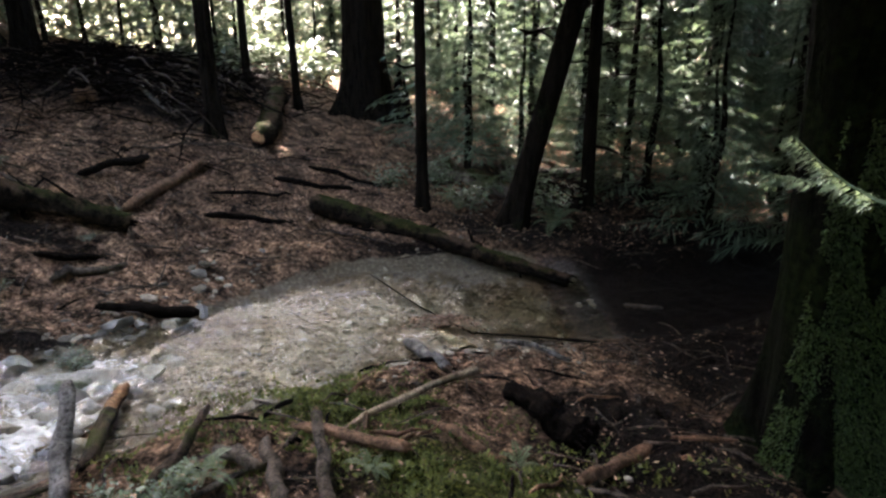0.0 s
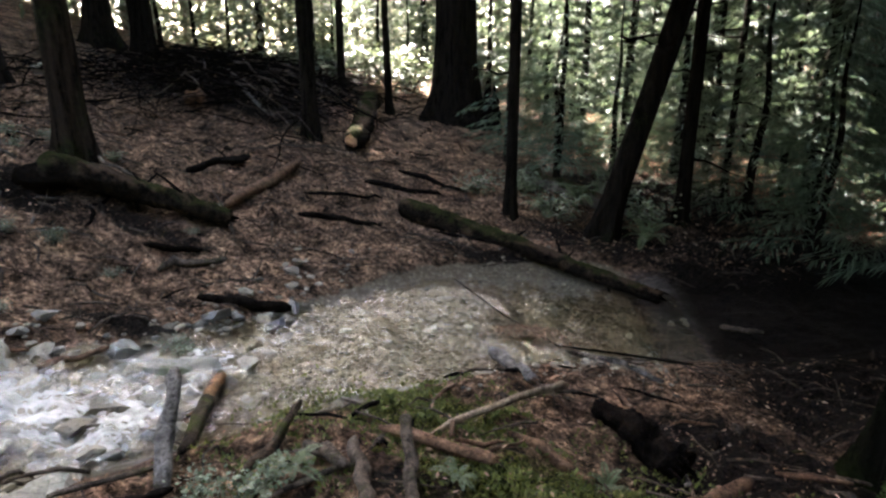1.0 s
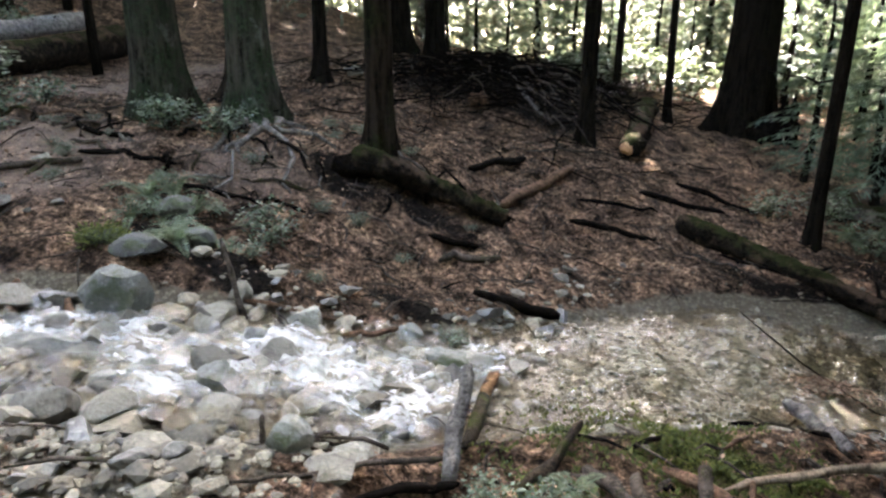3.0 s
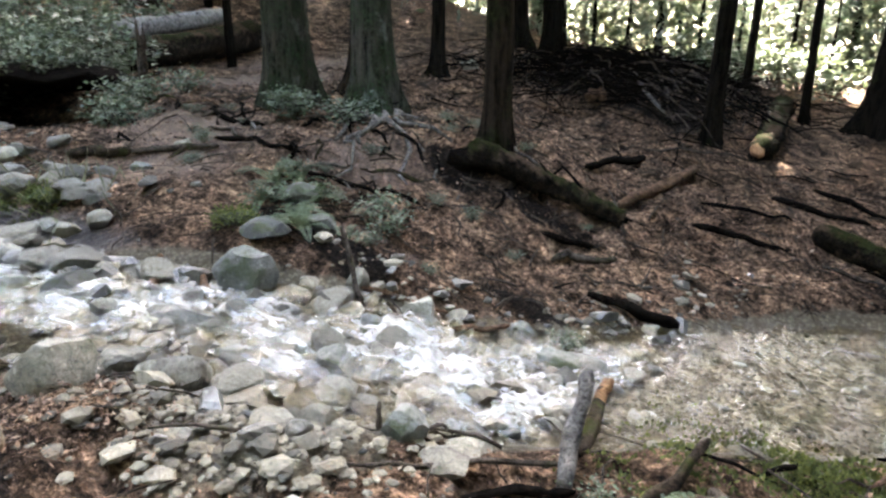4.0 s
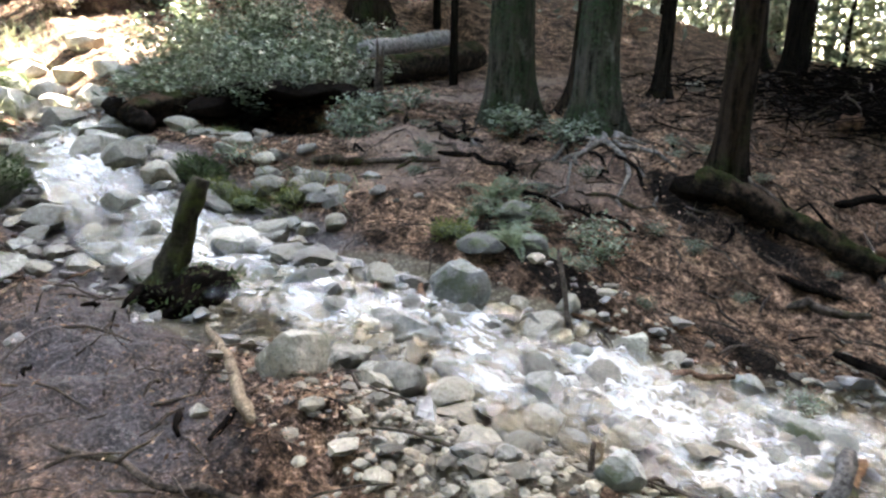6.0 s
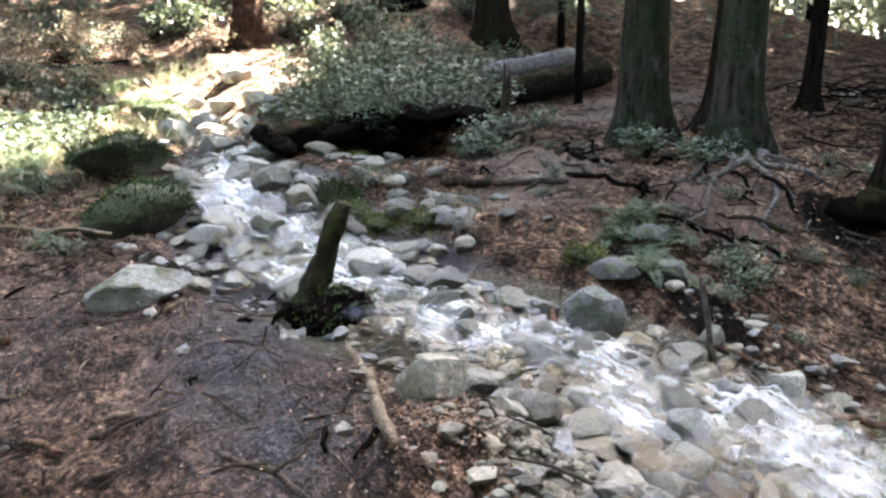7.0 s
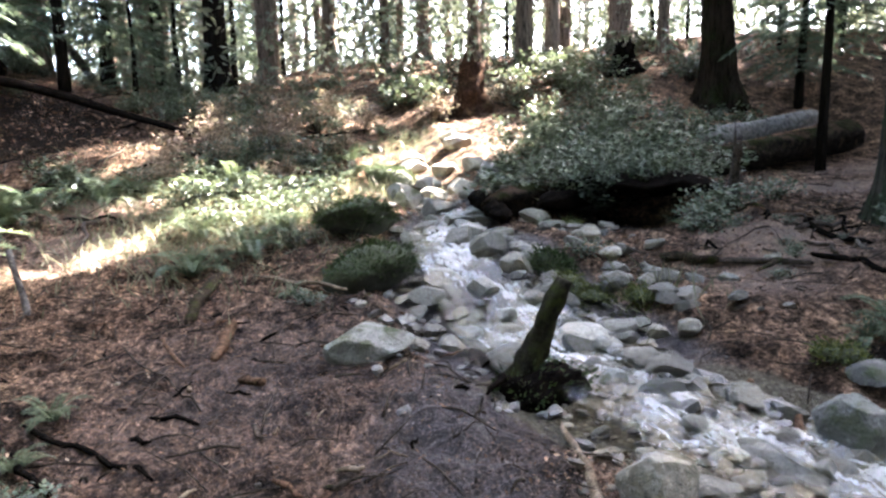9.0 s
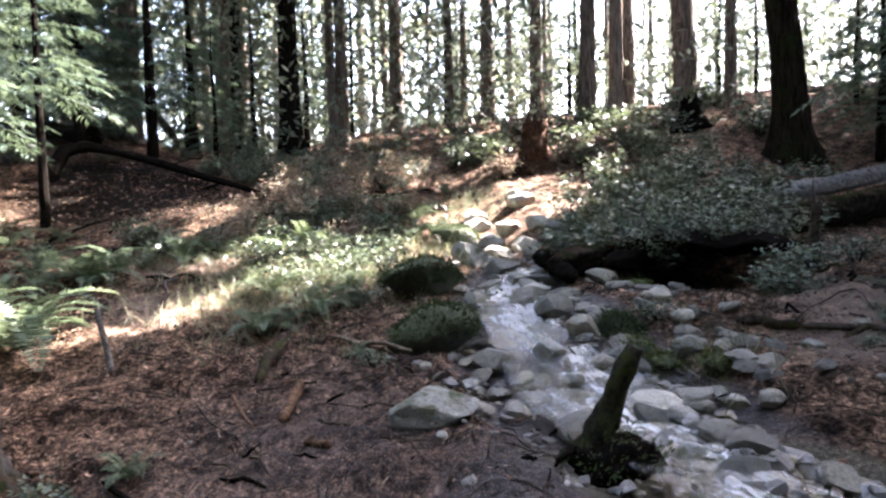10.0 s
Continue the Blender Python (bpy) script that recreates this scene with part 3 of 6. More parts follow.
# ---- water ----
def build_water():
    fine = np.stack([np.interp(np.linspace(0, 1, 900), np.linspace(0, 1, 400), LINE[:, i]) for i in range(4)], 1)
    keep = (fine[:, 0] > -12.0) & (fine[:, 0] < 1.5)
    fine = fine[keep]
    way = np.gradient(fine[:, :2], axis=0)
    run = np.linalg.norm(way, axis=1)
    side = np.stack([-way[:, 1], way[:, 0]], 1) / run[:, None]
    fall = np.clip(-np.gradient(fine[:, 2]) / run, 0, 1)
    fall = np.convolve(fall, np.ones(9) / 9, "same")
    cols = 25
    wide = fine[:, 3] * (0.62 + 0.43 * smooth(-4.5, -2.0, fine[:, 0]))
    across = np.linspace(-1, 1, cols)
    p = fine[:, None, :2] + side[:, None] * (across[None, :, None] * (wide[:, None, None] + 0.06))
    z = land(p[..., 0], p[..., 1])
    mid = z[:, cols // 2 - 3:cols // 2 + 4].mean(1)
    chop = np.array([noise.fractal(Vector((a * 5, b * 5, 1)), 0.8, 2.2, 4) for a, b in p.reshape(-1, 2)]).reshape(z.shape)
    level = mid[:, None] + 0.05 - 0.022 * smooth(-2.3, -1.5, p[..., 0]) + 0.12 * np.minimum(fall[:, None], 0.2) + chop * (0.01 + 0.3 * np.minimum(fall[:, None], 0.25))
    n = len(fine)
    foam = -0.3 + 0.7 * (1 - smooth(-5.5, -4.2, fine[:, 0]))[:, None] + np.clip((fall[:, None] - 0.03) * 8.0, 0, 0.9) + np.clip((fall[:, None] - 0.15) * 2.5, 0, 0.3) + 0.3 * chop
    bend = 0.35 * np.sin(np.arange(n) * 0.11)[:, None]
    foam = foam + 0.1 - 1.2 * (across[None] - bend) ** 2 - 0.02 - 0.12 * smooth(-4.8, -3.8, p[..., 0]) - 1.3 * smooth(-2.2, -1.4, p[..., 0])
    n = len(fine)
    idx = np.arange(n * cols).reshape(n, cols)
    faces = np.stack([idx[:-1, :-1], idx[1:, :-1], idx[1:, 1:], idx[:-1, 1:]], -1).reshape(-1, 4)
    me = bpy.data.meshes.new("water")
    me.from_pydata(np.concatenate([p, level[..., None]], -1).reshape(-1, 3).tolist(), [], faces.tolist())
    me.shade_smooth()
    me.materials.append(WATER)
    runs = np.repeat(np.cumsum(run)[:, None], cols, 1)
    for name, field in (("foam", foam), ("run", runs), ("across", np.repeat((across * 1.0)[None], n, 0) * wide[:, None])):
        me.attributes.new(name, "FLOAT", "POINT").data.foreach_set("value", field.ravel().astype(np.float32))
    tagged(new("water", me), "shallow clear stream breaking white over stones", "stream", kind="structure")


build_water()

# ---- stones of the stream ----
BOULDERS = [
    # x, y, half width, half height, look
    (-3.33, 0.75, 0.17, 0.13, "g"), (-3.46, 1.09, 0.13, 0.09, "g"), (-3.78, 1.54, 0.19, 0.09, "w"), (-3.12, 1.24, 0.15, 0.12, "g"), (-3.00, 1.44, 0.12, 0.08, "g"), (-2.89, 1.95, 0.11, 0.09, "m"), (-2.11, 1.66, 0.10, 0.09, "m"),
    (-1.89, 1.79, 0.13, 0.04, "g"), (-1.83, 1.62, 0.12, 0.05, "g"), (-2.59, 1.32, 0.11, 0.04, "g"), (-2.42, 1.36, 0.06, 0.04, "w"), (-3.13, 2.42, 0.11, 0.10, "m"), (-3.18, 2.92, 0.14, 0.09, "g"), (-2.30, 3.25, 0.16, 0.11, "m"),
    (-2.68, 3.38, 0.09, 0.08, "m"), (-3.98, 2.08, 0.20, 0.27, "m")] + [
    (-4.36, 2.51, 0.17, 0.07, "e"), (-3.63, 2.74, 0.08, 0.09, "g"), (-3.77, 2.30, 0.15, 0.05, "g"), (-3.45, 2.48, 0.11, 0.06, "w"), (-5.61, 0.99, 0.29, 0.10, "p"), (-7.36, 0.67, 0.17, 0.14, "g"), (-6.75, 1.39, 0.16, 0.08, "M"),
    (-6.41, 1.70, 0.13, 0.07, "M"), (-6.93, 1.14, 0.17, 0.12, "M"), (-5.70, 1.62, 0.10, 0.06, "g"), (-5.53, 1.79, 0.10, 0.08, "g"), (-6.00, 1.55, 0.13, 0.07, "m"), (-4.83, 1.00, 0.12, 0.06, "m"), (-3.83, 1.05, 0.10, 0.05, "g"),
    (-3.23, 0.31, 0.05, 0.03, "p"), (-3.84, 1.35, 0.12, 0.05, "g")] + [
    (-3.71, 1.77, 0.10, 0.07, "w"), (-3.57, 2.09, 0.11, 0.06, "w"), (-4.54, 3.11, 0.16, 0.09, "e"), (-5.03, 3.33, 0.17, 0.10, "e"), (-4.67, 2.44, 0.13, 0.06, "M"), (-6.88, 3.20, 0.09, 0.06, "g"), (-6.54, 2.58, 0.10, 0.05, "m"),
    (-2.67, 2.95, 0.07, 0.06, "g"), (-3.07, 2.91, 0.07, 0.06, "g"), (-2.99, 3.05, 0.07, 0.06, "g"), (-2.56, 3.00, 0.06, 0.05, "w"), (-2.70, 1.00, 0.06, 0.03, "w"), (-2.92, 2.27, 0.10, 0.05, "g"), (-9.62, 11.34, 0.21, 0.14, "g"),
    (-3.46, 1.01, 0.06, 0.06, "g"), (-5.36, -0.74, 0.34, 0.15, "m")] + [
    (-11.45, -1.45, 0.29, 0.15, "g"), (-9.07, -0.52, 0.18, 0.15, "g"), (-7.24, -0.11, 0.25, 0.12, "g"), (-7.78, 0.38, 0.21, 0.17, "g"), (-6.89, 0.27, 0.15, 0.13, "w"), (-6.36, 0.41, 0.13, 0.11, "p"), (-10.81, 0.54, 0.21, 0.11, "g"),
    (-8.52, 0.65, 0.16, 0.09, "g"), (-6.38, -0.50, 0.10, 0.06, "w"), (-7.31, -0.93, 0.45, 0.26, "M"), (-9.4, -1.25, 0.55, 0.3, "M"), (-7.84, 0.96, 0.13, 0.08, "g"), (-7.47, 1.18, 0.13, 0.07, "g"), (-7.58, 1.78, 0.14, 0.08, "g"),
    (-7.36, 1.06, 0.22, 0.14, "M"), (-10.27, 0.28, 0.17, 0.11, "w")] + [
    (-9.94, -0.81, 0.16, 0.10, "g"), (-5.85, -0.07, 0.14, 0.07, "w"), (-6.23, -0.26, 0.13, 0.07, "w"), (-6.04, 0.08, 0.12, 0.07, "w"), (-6.67, -0.95, 0.08, 0.05, "g"), (-12.1, -0.75, 0.36, 0.24, "m"), (-14.3, -1.10, 0.5, 0.34, "M"),
    (-15.6, -0.7, 0.34, 0.22, "p"), (-16.6, 0.45, 0.37, 0.24, "p"), (-14.7, 0.75, 0.31, 0.19, "g"), (-11.3, 0.95, 0.36, 0.16, "m"), (-13.1, -0.2, 0.27, 0.17, "p"), (-13.8, 0.35, 0.26, 0.18, "p"), (-13.4, 0.9, 0.34, 0.28, "m"),
    (-14.3, -0.3, 0.31, 0.20, "p"), (-15.2, 0.1, 0.31, 0.20, "p")] + [
    (-15.4, -1.4, 0.29, 0.17, "g"), (-16.4, -0.7, 0.31, 0.18, "p"), (-13, 0.5, 0.20, 0.12, "g"), (-17.4, 0.3, 0.34, 0.18, "p"), (-12.5, -0.35, 0.20, 0.13, "g"), (-10.9, 1.15, 0.26, 0.13, "g"), (-10.3, 1.3, 0.24, 0.12, "g"),
    (-9.6, 1.25, 0.22, 0.12, "g"), (-9.0, 1.35, 0.2, 0.1, "g"), (-8.2, 1.6, 0.2, 0.09, "g"), (-9.9, 1.75, 0.2, 0.12, "M"), (-10.6, 0.15, 0.28, 0.18, "w"), (-11.1, 0.75, 0.28, 0.18, "g"), (-9.2, 0.25, 0.26, 0.17, "w"),
    (-8.5, 0.1, 0.22, 0.15, "g"), (-11.7, -0.15, 0.3, 0.2, "g"), (-8.9, 0.62, 0.2, 0.1, "g"), (-3.3, 1.62, 0.13, 0.05, "w"), (-2.75, 1.62, 0.09, 0.05, "g"), (-2.45, 2.2, 0.11, 0.06, "w"),
]
LOOKS = {"g": (ROCK, "angular grey granite boulder in the stream bed", "stream_boulder"),
         "w": (ROCK_WET, "wet dark grey granite boulder in the stream", "stream_boulder"),
         "p": (ROCK_PALE, "pale smooth granite boulder beside the water", "stream_boulder"),
         "m": (ROCK_MOSSY, "grey boulder with patches of green moss", "mossy_boulder"),
         "e": (ROCK_EARTHY, "dark boulder half buried in the bank among ferns", "bank_boulder"),
         "M": (ROCK_MOSS, "low boulder wholly covered in green moss", "moss_covered_boulder")}


def boulder_geo(dims, seed, level=3, cuts=11, turn=None):
    """A broken stone: an uneven ball split along flat planes, with a fine grain."""
    rng = np.random.default_rng(seed)
    v, f = ICO[level]
    v = v * np.array([1 + 0.22 * noise.noise(Vector(p * 1.3 + np.full(3, seed * 1.7))) for p in v])[:, None]
    for k in range(cuts):
        nrm = rng.normal(size=3)
        nrm /= np.linalg.norm(nrm)
        v = v - np.maximum(0, v @ nrm - rng.uniform(0.5, 0.82))[:, None] * nrm
    v = v * np.array([1 + 0.035 * noise.fractal(Vector(p * 3.5 + np.full(3, seed)), 0.7, 2.2, 4) for p in v])[:, None]
    v = v / np.abs(v).max(0) * dims
    v[:, 2] += v[:, 0] * rng.uniform(-0.18, 0.18)
    a = rng.uniform(-0.5, 0.5) if turn is None else turn
    ca, sa = math.cos(a), math.sin(a)
    return Geo().put(v @ np.array([[ca, sa, 0], [-sa, ca, 0], [0, 0, 1]]), f)


def moss_cover(ob, geo, count, seed, tall=0.05):
    """Tufts of moss and short grass growing out of a stone's upper side."""
    rng = np.random.default_rng(seed)
    v = geo.v[0][geo.v[0][:, 2] > -0.02]
    p = v[rng.integers(0, len(v), count)] + rng.normal(0, 0.025, (count, 3))
    way = p / (np.linalg.norm(p, axis=1)[:, None] + 1e-9) + rng.normal(0, 0.5, (count, 3)) + (0, 0, 0.3)
    g = leaf_cards(Geo(), p, way, rng.normal(0, 1, (count, 3)), rng.uniform(0.4, 1.6, count) * tall, 0.016, 0.4)
    bright = tall < 0.04
    tagged(part("moss", g, MOSS if bright else MOSS_DARK, ob, "yellow-green moss" if bright else "dark green moss and short grass", smooth=False), kind="stuff")


for i, (x, y, w, h, kind) in enumerate(BOULDERS):
    material, words, name = LOOKS[kind]
    deep = w * 0.85
    away = np.array([x + 0.5, y]) / math.hypot(x + 0.5, y)
    facing = math.atan2(away[0], -away[1])
    g = boulder_geo(np.array((w, deep, h)) * 1.12, 40 + i, 4 if w > 0.17 else 3, 5 if kind == "M" else 11, facing + 0.3 * math.sin(i * 2.1))
    me = g.mesh(name, material)
    if kind != "M":
        me.set_sharp_from_angle(angle=radians(24))
    ob = part(name, me, material, None, words)
    ob.location = on(x + away[0] * deep * 0.6, y + away[1] * deep * 0.6, h * 0.5)
    tagged(ob, category="boulder", group="boulders of the stream")
    if kind == "M":
        moss_cover(ob, g, int(5500 * w), i, 0.05 if w > 0.2 else 0.03)


def cobble_mesh(seed, material):
    rng = np.random.default_rng(seed)
    me = boulder_geo((1, rng.uniform(0.6, 0.9), rng.uniform(0.32, 0.6)), seed, 2, 9).mesh("cobble", material)
    me.set_sharp_from_angle(angle=radians(22))
    return me


COBBLES = [cobble_mesh(300 + i, (ROCK, ROCK_PALE, ROCK)[i % 3]) for i in range(12)]
WET_COBBLES = [cobble_mesh(330 + i, ROCK_WET) for i in range(12)]


def build_cobbles(count=300):
    rng = np.random.default_rng(3)
    made = 0
    while made < count:
        i = rng.integers(70, 330)
        x0, y0, _, hw = LINE[i]
        if not -12.5 < x0 < 1.5 or x0 > -1.9 and rng.random() < 0.7:
            continue
        wx, wy = LINE[i + 1, 0] - LINE[i - 1, 0], LINE[i + 1, 1] - LINE[i - 1, 1]
        ln = math.hypot(wx, wy)
        off = np.clip(rng.normal(0, 0.55), -1.0, 1.0 if x0 > -0.9 else 0.7 if x0 > -3.6 else 0.6) * hw
        x, y = x0 - wy / ln * off, y0 + wx / ln * off
        if math.hypot(x + 4.8, y - 0.5) < 0.55 or x < -4.4 and abs(off) < 0.2:
            continue
        size = np.clip(rng.lognormal(-2.2, 0.4), 0.06, 0.24) if x < -4.4 else np.clip(rng.lognormal(-2.6, 0.4), 0.04, 0.17)
        size *= 0.5 if x > -1.9 else 1.0
        wet = x < -4.2 and rng.random() < 0.6 or abs(off) < 0.45 * hw and x < -1.9 and rng.random() < 0.5
        ob = tagged(new("cobble", (WET_COBBLES if wet else COBBLES)[rng.integers(12)]), "wet dark cobble in the running water" if wet else "angular grey cobble among the stream gravel", "cobble", "cobbles of the stream")
        ob.matrix_basis = Matrix.Translation(on(x, y, size * 0.3)) @ Euler((rng.uniform(-0.3, 0.3), rng.uniform(-0.3, 0.3), rng.uniform(0, 6.28))).to_matrix().to_4x4() @ Matrix.Scale(size, 4)
        made += 1
    earthy = [cobble_mesh(360 + i, (ROCK_EARTHY, ROCK_WET)[i % 2]) for i in range(6)]
    for k in range(85):
        x, y = rng.normal((-7.4, 1.75), (1.5, 0.42))
        size = np.clip(rng.lognormal(-2.35, 0.4), 0.05, 0.2)
        ob = tagged(new("cobble", earthy[rng.integers(6)]), "dark earthy cobble lying on the stream bank", "cobble", "cobbles of the bank")
        ob.matrix_basis = Matrix.Translation(on(x, y, size * 0.2)) @ Euler((rng.uniform(-0.3, 0.3), rng.uniform(-0.3, 0.3), rng.uniform(0, 6.28))).to_matrix().to_4x4() @ Matrix.Scale(size, 4)


build_cobbles()


def build_pebbles():
    """Gravel of the bed and of the bars beside it."""
    rng = np.random.default_rng(11)
    n = 11000
    i = np.r_[rng.integers(60, 330, 6000), rng.integers(255, 325, 5000)]
    hw = LINE[i, 3]
    way = LINE[np.minimum(i + 1, 399), :2] - LINE[i - 1, :2]
    way /= np.linalg.norm(way, axis=1)[:, None]
    off = rng.normal(0, 0.62, n) * hw
    off = np.where((LINE[i, 0] < -3.6) & (off > 0.65 * hw), off - 0.9 * hw, off)
    p = LINE[i, :2] + np.stack([-way[:, 1], way[:, 0]], 1) * off[:, None] + rng.normal(0, 0.05, (n, 2))
    bar = rng.normal((-2.65, 1.3), (0.42, 0.34), (1300, 2))
    shore = rng.normal((0.35, 4.5), (0.6, 0.28), (260, 2))
    p = np.concatenate([p[(p[:, 0] > -14) & (p[:, 0] < 0.6 + 0.35 * rng.normal(0, 1, n))], bar, shore])
    z = surface(p[:, 0], p[:, 1])[0]
    size = np.clip(rng.lognormal(-3.8, 0.55, len(p)), 0.008, 0.09) * np.where(p[:, 0] > -1.9, 0.55, 1.0)
    dry, wet = Geo(), Geo()
    for k in range(len(p)):
        geo = wet if p[k, 0] < -4.2 + rng.normal(0, 0.4) and rng.random() < 0.85 else dry
        stone(geo, (p[k, 0], p[k, 1], z[k] + size[k] * 0.08), (size[k], size[k] * 0.78, size[k] * 0.42), 1000 + k, level=1)
    i = rng.integers(60, 290, 1500)
    way = LINE[i + 1, :2] - LINE[i - 1, :2]
    way /= np.linalg.norm(way, axis=1)[:, None]
    q = LINE[i, :2] + np.stack([-way[:, 1], way[:, 0]], 1) * (np.minimum(rng.normal(0, 0.7, 1500), np.where(LINE[i, 0] < -3.6, 0.65, 9)) * LINE[i, 3])[:, None]
    mid = stream_at(q[:, 0], q[:, 1])[0]
    q = q[(q[:, 0] > -13) & (q[:, 0] < -1.9) & ((q[:, 0] > -4.4) | (mid > 0.22))]
    qz = surface(q[:, 0], q[:, 1])[0]
    big = np.clip(rng.lognormal(-2.6, 0.4, len(q)), 0.035, 0.17)
    for k in range(len(q)):
        geo = wet if q[k, 0] < -4.0 and rng.random() < 0.8 or rng.random() < 0.35 else dry
        stone(geo, (q[k, 0], q[k, 1], qz[k] + big[k] * 0.28), (big[k], big[k] * 0.75, big[k] * 0.5), 30000 + k, level=2, angular=0.5)
    tagged(part("pebbles", wet, PEBBLE_WET, smooth=False), "wet dark pebbles of the stream bed", "gravel", kind="stuff")
    tagged(part("pebbles", dry, PEBBLE, smooth=False), "loose grey and tan pebbles of the stream bed", "gravel", kind="stuff")


build_pebbles()


# ---- trees ----
def trunk_geo(height, r, flare=0.6, lobes=5, sides=24, lean=(0, 0), seed=0, sink=0.4, top=0.25, decay=0.0):
    """A tapered trunk with a lobed root flare."""
    zs = np.r_[-sink, np.linspace(-0.15, 1.2, 12), np.geomspace(1.5, height, 14)] if height > 1.6 else np.linspace(-sink, height, 16)
    verts = []
    ang = np.linspace(0, 2 * math.pi, sides, endpoint=False)
    for z in zs:
        zz = max(z, -0.1)
        base = r * (1 - (1 - top) * max(z, 0) / height) * (1 + flare * math.exp(-max(zz, 0) / (decay or 0.9 * r + 0.12)))
        ridge = 0.35 * math.exp(-max(zz, 0) / (1.3 * r + 0.15)) + 0.035
        rad = base * (1 + ridge * np.sin(lobes * ang + seed + 0.4 * z) * 0.6 + ridge * 0.5 * np.sin((lobes + 3) * ang + 2.1 * seed))
        rad *= [1 + 0.09 * noise.noise(Vector((math.cos(a) * 2 + seed, math.sin(a) * 2, z * 1.3))) for a in ang]
        c = np.array([lean[0] * z + 0.06 * r * math.sin(z * 0.9 + seed), lean[1] * z + 0.06 * r * math.cos(z * 0.7 + seed)])
        verts.append(np.c_[c[0] + rad * np.cos(ang), c[1] + rad * np.sin(ang), np.full(sides, z)])
    n = len(zs)
    faces = [(i * sides + j, i * sides + (j + 1) % sides, (i + 1) * sides + (j + 1) % sides, (i + 1) * sides + j) for i in range(n - 1) for j in range(sides)]
    return Geo().put(np.concatenate(verts), faces)


def crown_geo(low, high, reach, count, seed):
    """Many drooping sprays round a stem, wider below than above, with gaps."""
    rng = np.random.default_rng(seed)
    n = count
    z = rng.uniform(low, high, n)
    wide = reach * (1 - 0.8 * (z - low) / (high - low)) * rng.uniform(0.15, 1.0, n) ** 0.7
    a = rng.uniform(0, 6.28, n) + np.floor(z * 1.3) * 2.4
    c = np.stack([wide * np.cos(a), wide * np.sin(a), z - 0.25 * wide], 1)
    way = np.stack([np.cos(a), np.sin(a), rng.uniform(-0.6, 0.1, n)], 1) + rng.normal(0, 0.35, (n, 3))
    ups = np.array([0, 0, 1.0]) + rng.normal(0, 0.3, (n, 3))
    return leaf_cards(Geo(), c, way, ups, rng.uniform(0.5, 1.1, n), rng.uniform(0.09, 0.2, n), 0.4)


def dead_limbs_geo(low, high, r, count, reach, seed):
    rng = np.random.default_rng(seed)
    g = Geo()
    for k in range(count):
        z, a, ln = rng.uniform(low, high), rng.uniform(0, 6.28), rng.uniform(0.35, 1.0) * reach
        p0 = np.array([r * 0.7 * math.cos(a), r * 0.7 * math.sin(a), z])
        p1 = p0 + np.array([ln * math.cos(a), ln * math.sin(a), rng.uniform(-0.35, 0.15) * ln])
        pts = bent(p0, p1, 6, rng.uniform(-0.05, 0.1), 0.12, seed + k)
        tube(g, pts, np.linspace(0.018, 0.004, 6), 3)
        for q in (2, 3, 4):
            t = pts[q] + rng.normal(0, 0.16, 3) * ln
            tube(g, [pts[q], t], [0.006, 0.002], 3)
    return g


CROWNS = [crown_geo(8.0, 24, 3.0, 290, 20 + i).mesh("crown", CANOPY, False) for i in range(3)]


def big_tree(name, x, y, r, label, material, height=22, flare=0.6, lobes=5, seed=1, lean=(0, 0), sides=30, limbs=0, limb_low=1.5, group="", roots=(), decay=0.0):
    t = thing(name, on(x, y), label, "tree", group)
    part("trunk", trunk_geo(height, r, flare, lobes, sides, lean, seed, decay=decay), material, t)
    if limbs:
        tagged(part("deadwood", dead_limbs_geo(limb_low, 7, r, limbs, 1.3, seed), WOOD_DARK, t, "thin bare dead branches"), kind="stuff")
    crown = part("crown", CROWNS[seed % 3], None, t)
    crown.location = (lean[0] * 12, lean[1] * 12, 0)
    for k, (dx, dy, rr) in enumerate(roots):
        pts = []
        for q in np.linspace(0, 1, 8):
            px, py = x + dx * (0.2 + 0.8 * q) + 0.13 * math.sin(q * (5 + k) + k), y + dy * (0.2 + 0.8 * q) + 0.13 * math.cos(q * (4 + 1.3 * k) + k)
            pts.append((px - x, py - y, ground_z(px, py) - ground_z(x, y) + rr * (0.8 - 0.5 * q)))
        part("root", tube(Geo(), pts, np.linspace(rr * 1.05, rr * 0.35, 8), 7, 0.4, k), ROOT, t, "bare pale surface root")
    return t


big_tree("cedar_tree", -4.70, 5.78, 0.155, "slender brown cedar trunk standing above a fallen log", BARK, flare=0.35, seed=2, roots=((0.6, -0.25, 0.04),))
big_tree("cedar_tree", -7.55, 5.05, 0.285, "stout mossy cedar, one of a close pair", BARK_GREY, flare=0.45, lobes=6, seed=3, group="close pair of cedars")
big_tree("cedar_tree", -6.55, 5.62, 0.25, "stout lichened cedar with bare roots, one of a close pair", BARK_GREY, flare=0.55, lobes=5, seed=4, group="close pair of cedars",
         roots=((1.0, -0.95, 0.055), (1.5, -0.45, 0.05), (0.5, -1.3, 0.045), (1.9, -1.2, 0.04), (0.9, -0.2, 0.055), (1.3, -1.7, 0.035)))
big_tree("cedar_tree", -8.3, 7.1, 0.26, "dark cedar standing behind the close pair", BARK, flare=0.7, seed=5)
big_tree("young_tree", -9.1, 9.7, 0.14, "thin dark tree with a flared foot on the slope", BARK_BACKLIT, height=15, flare=0.9, seed=6)
big_tree("cedar_tree", -10.8, 16.6, 0.30, "dark brown trunk at the edge of the brushy mound", BARK_BACKLIT, flare=0.3, seed=7)
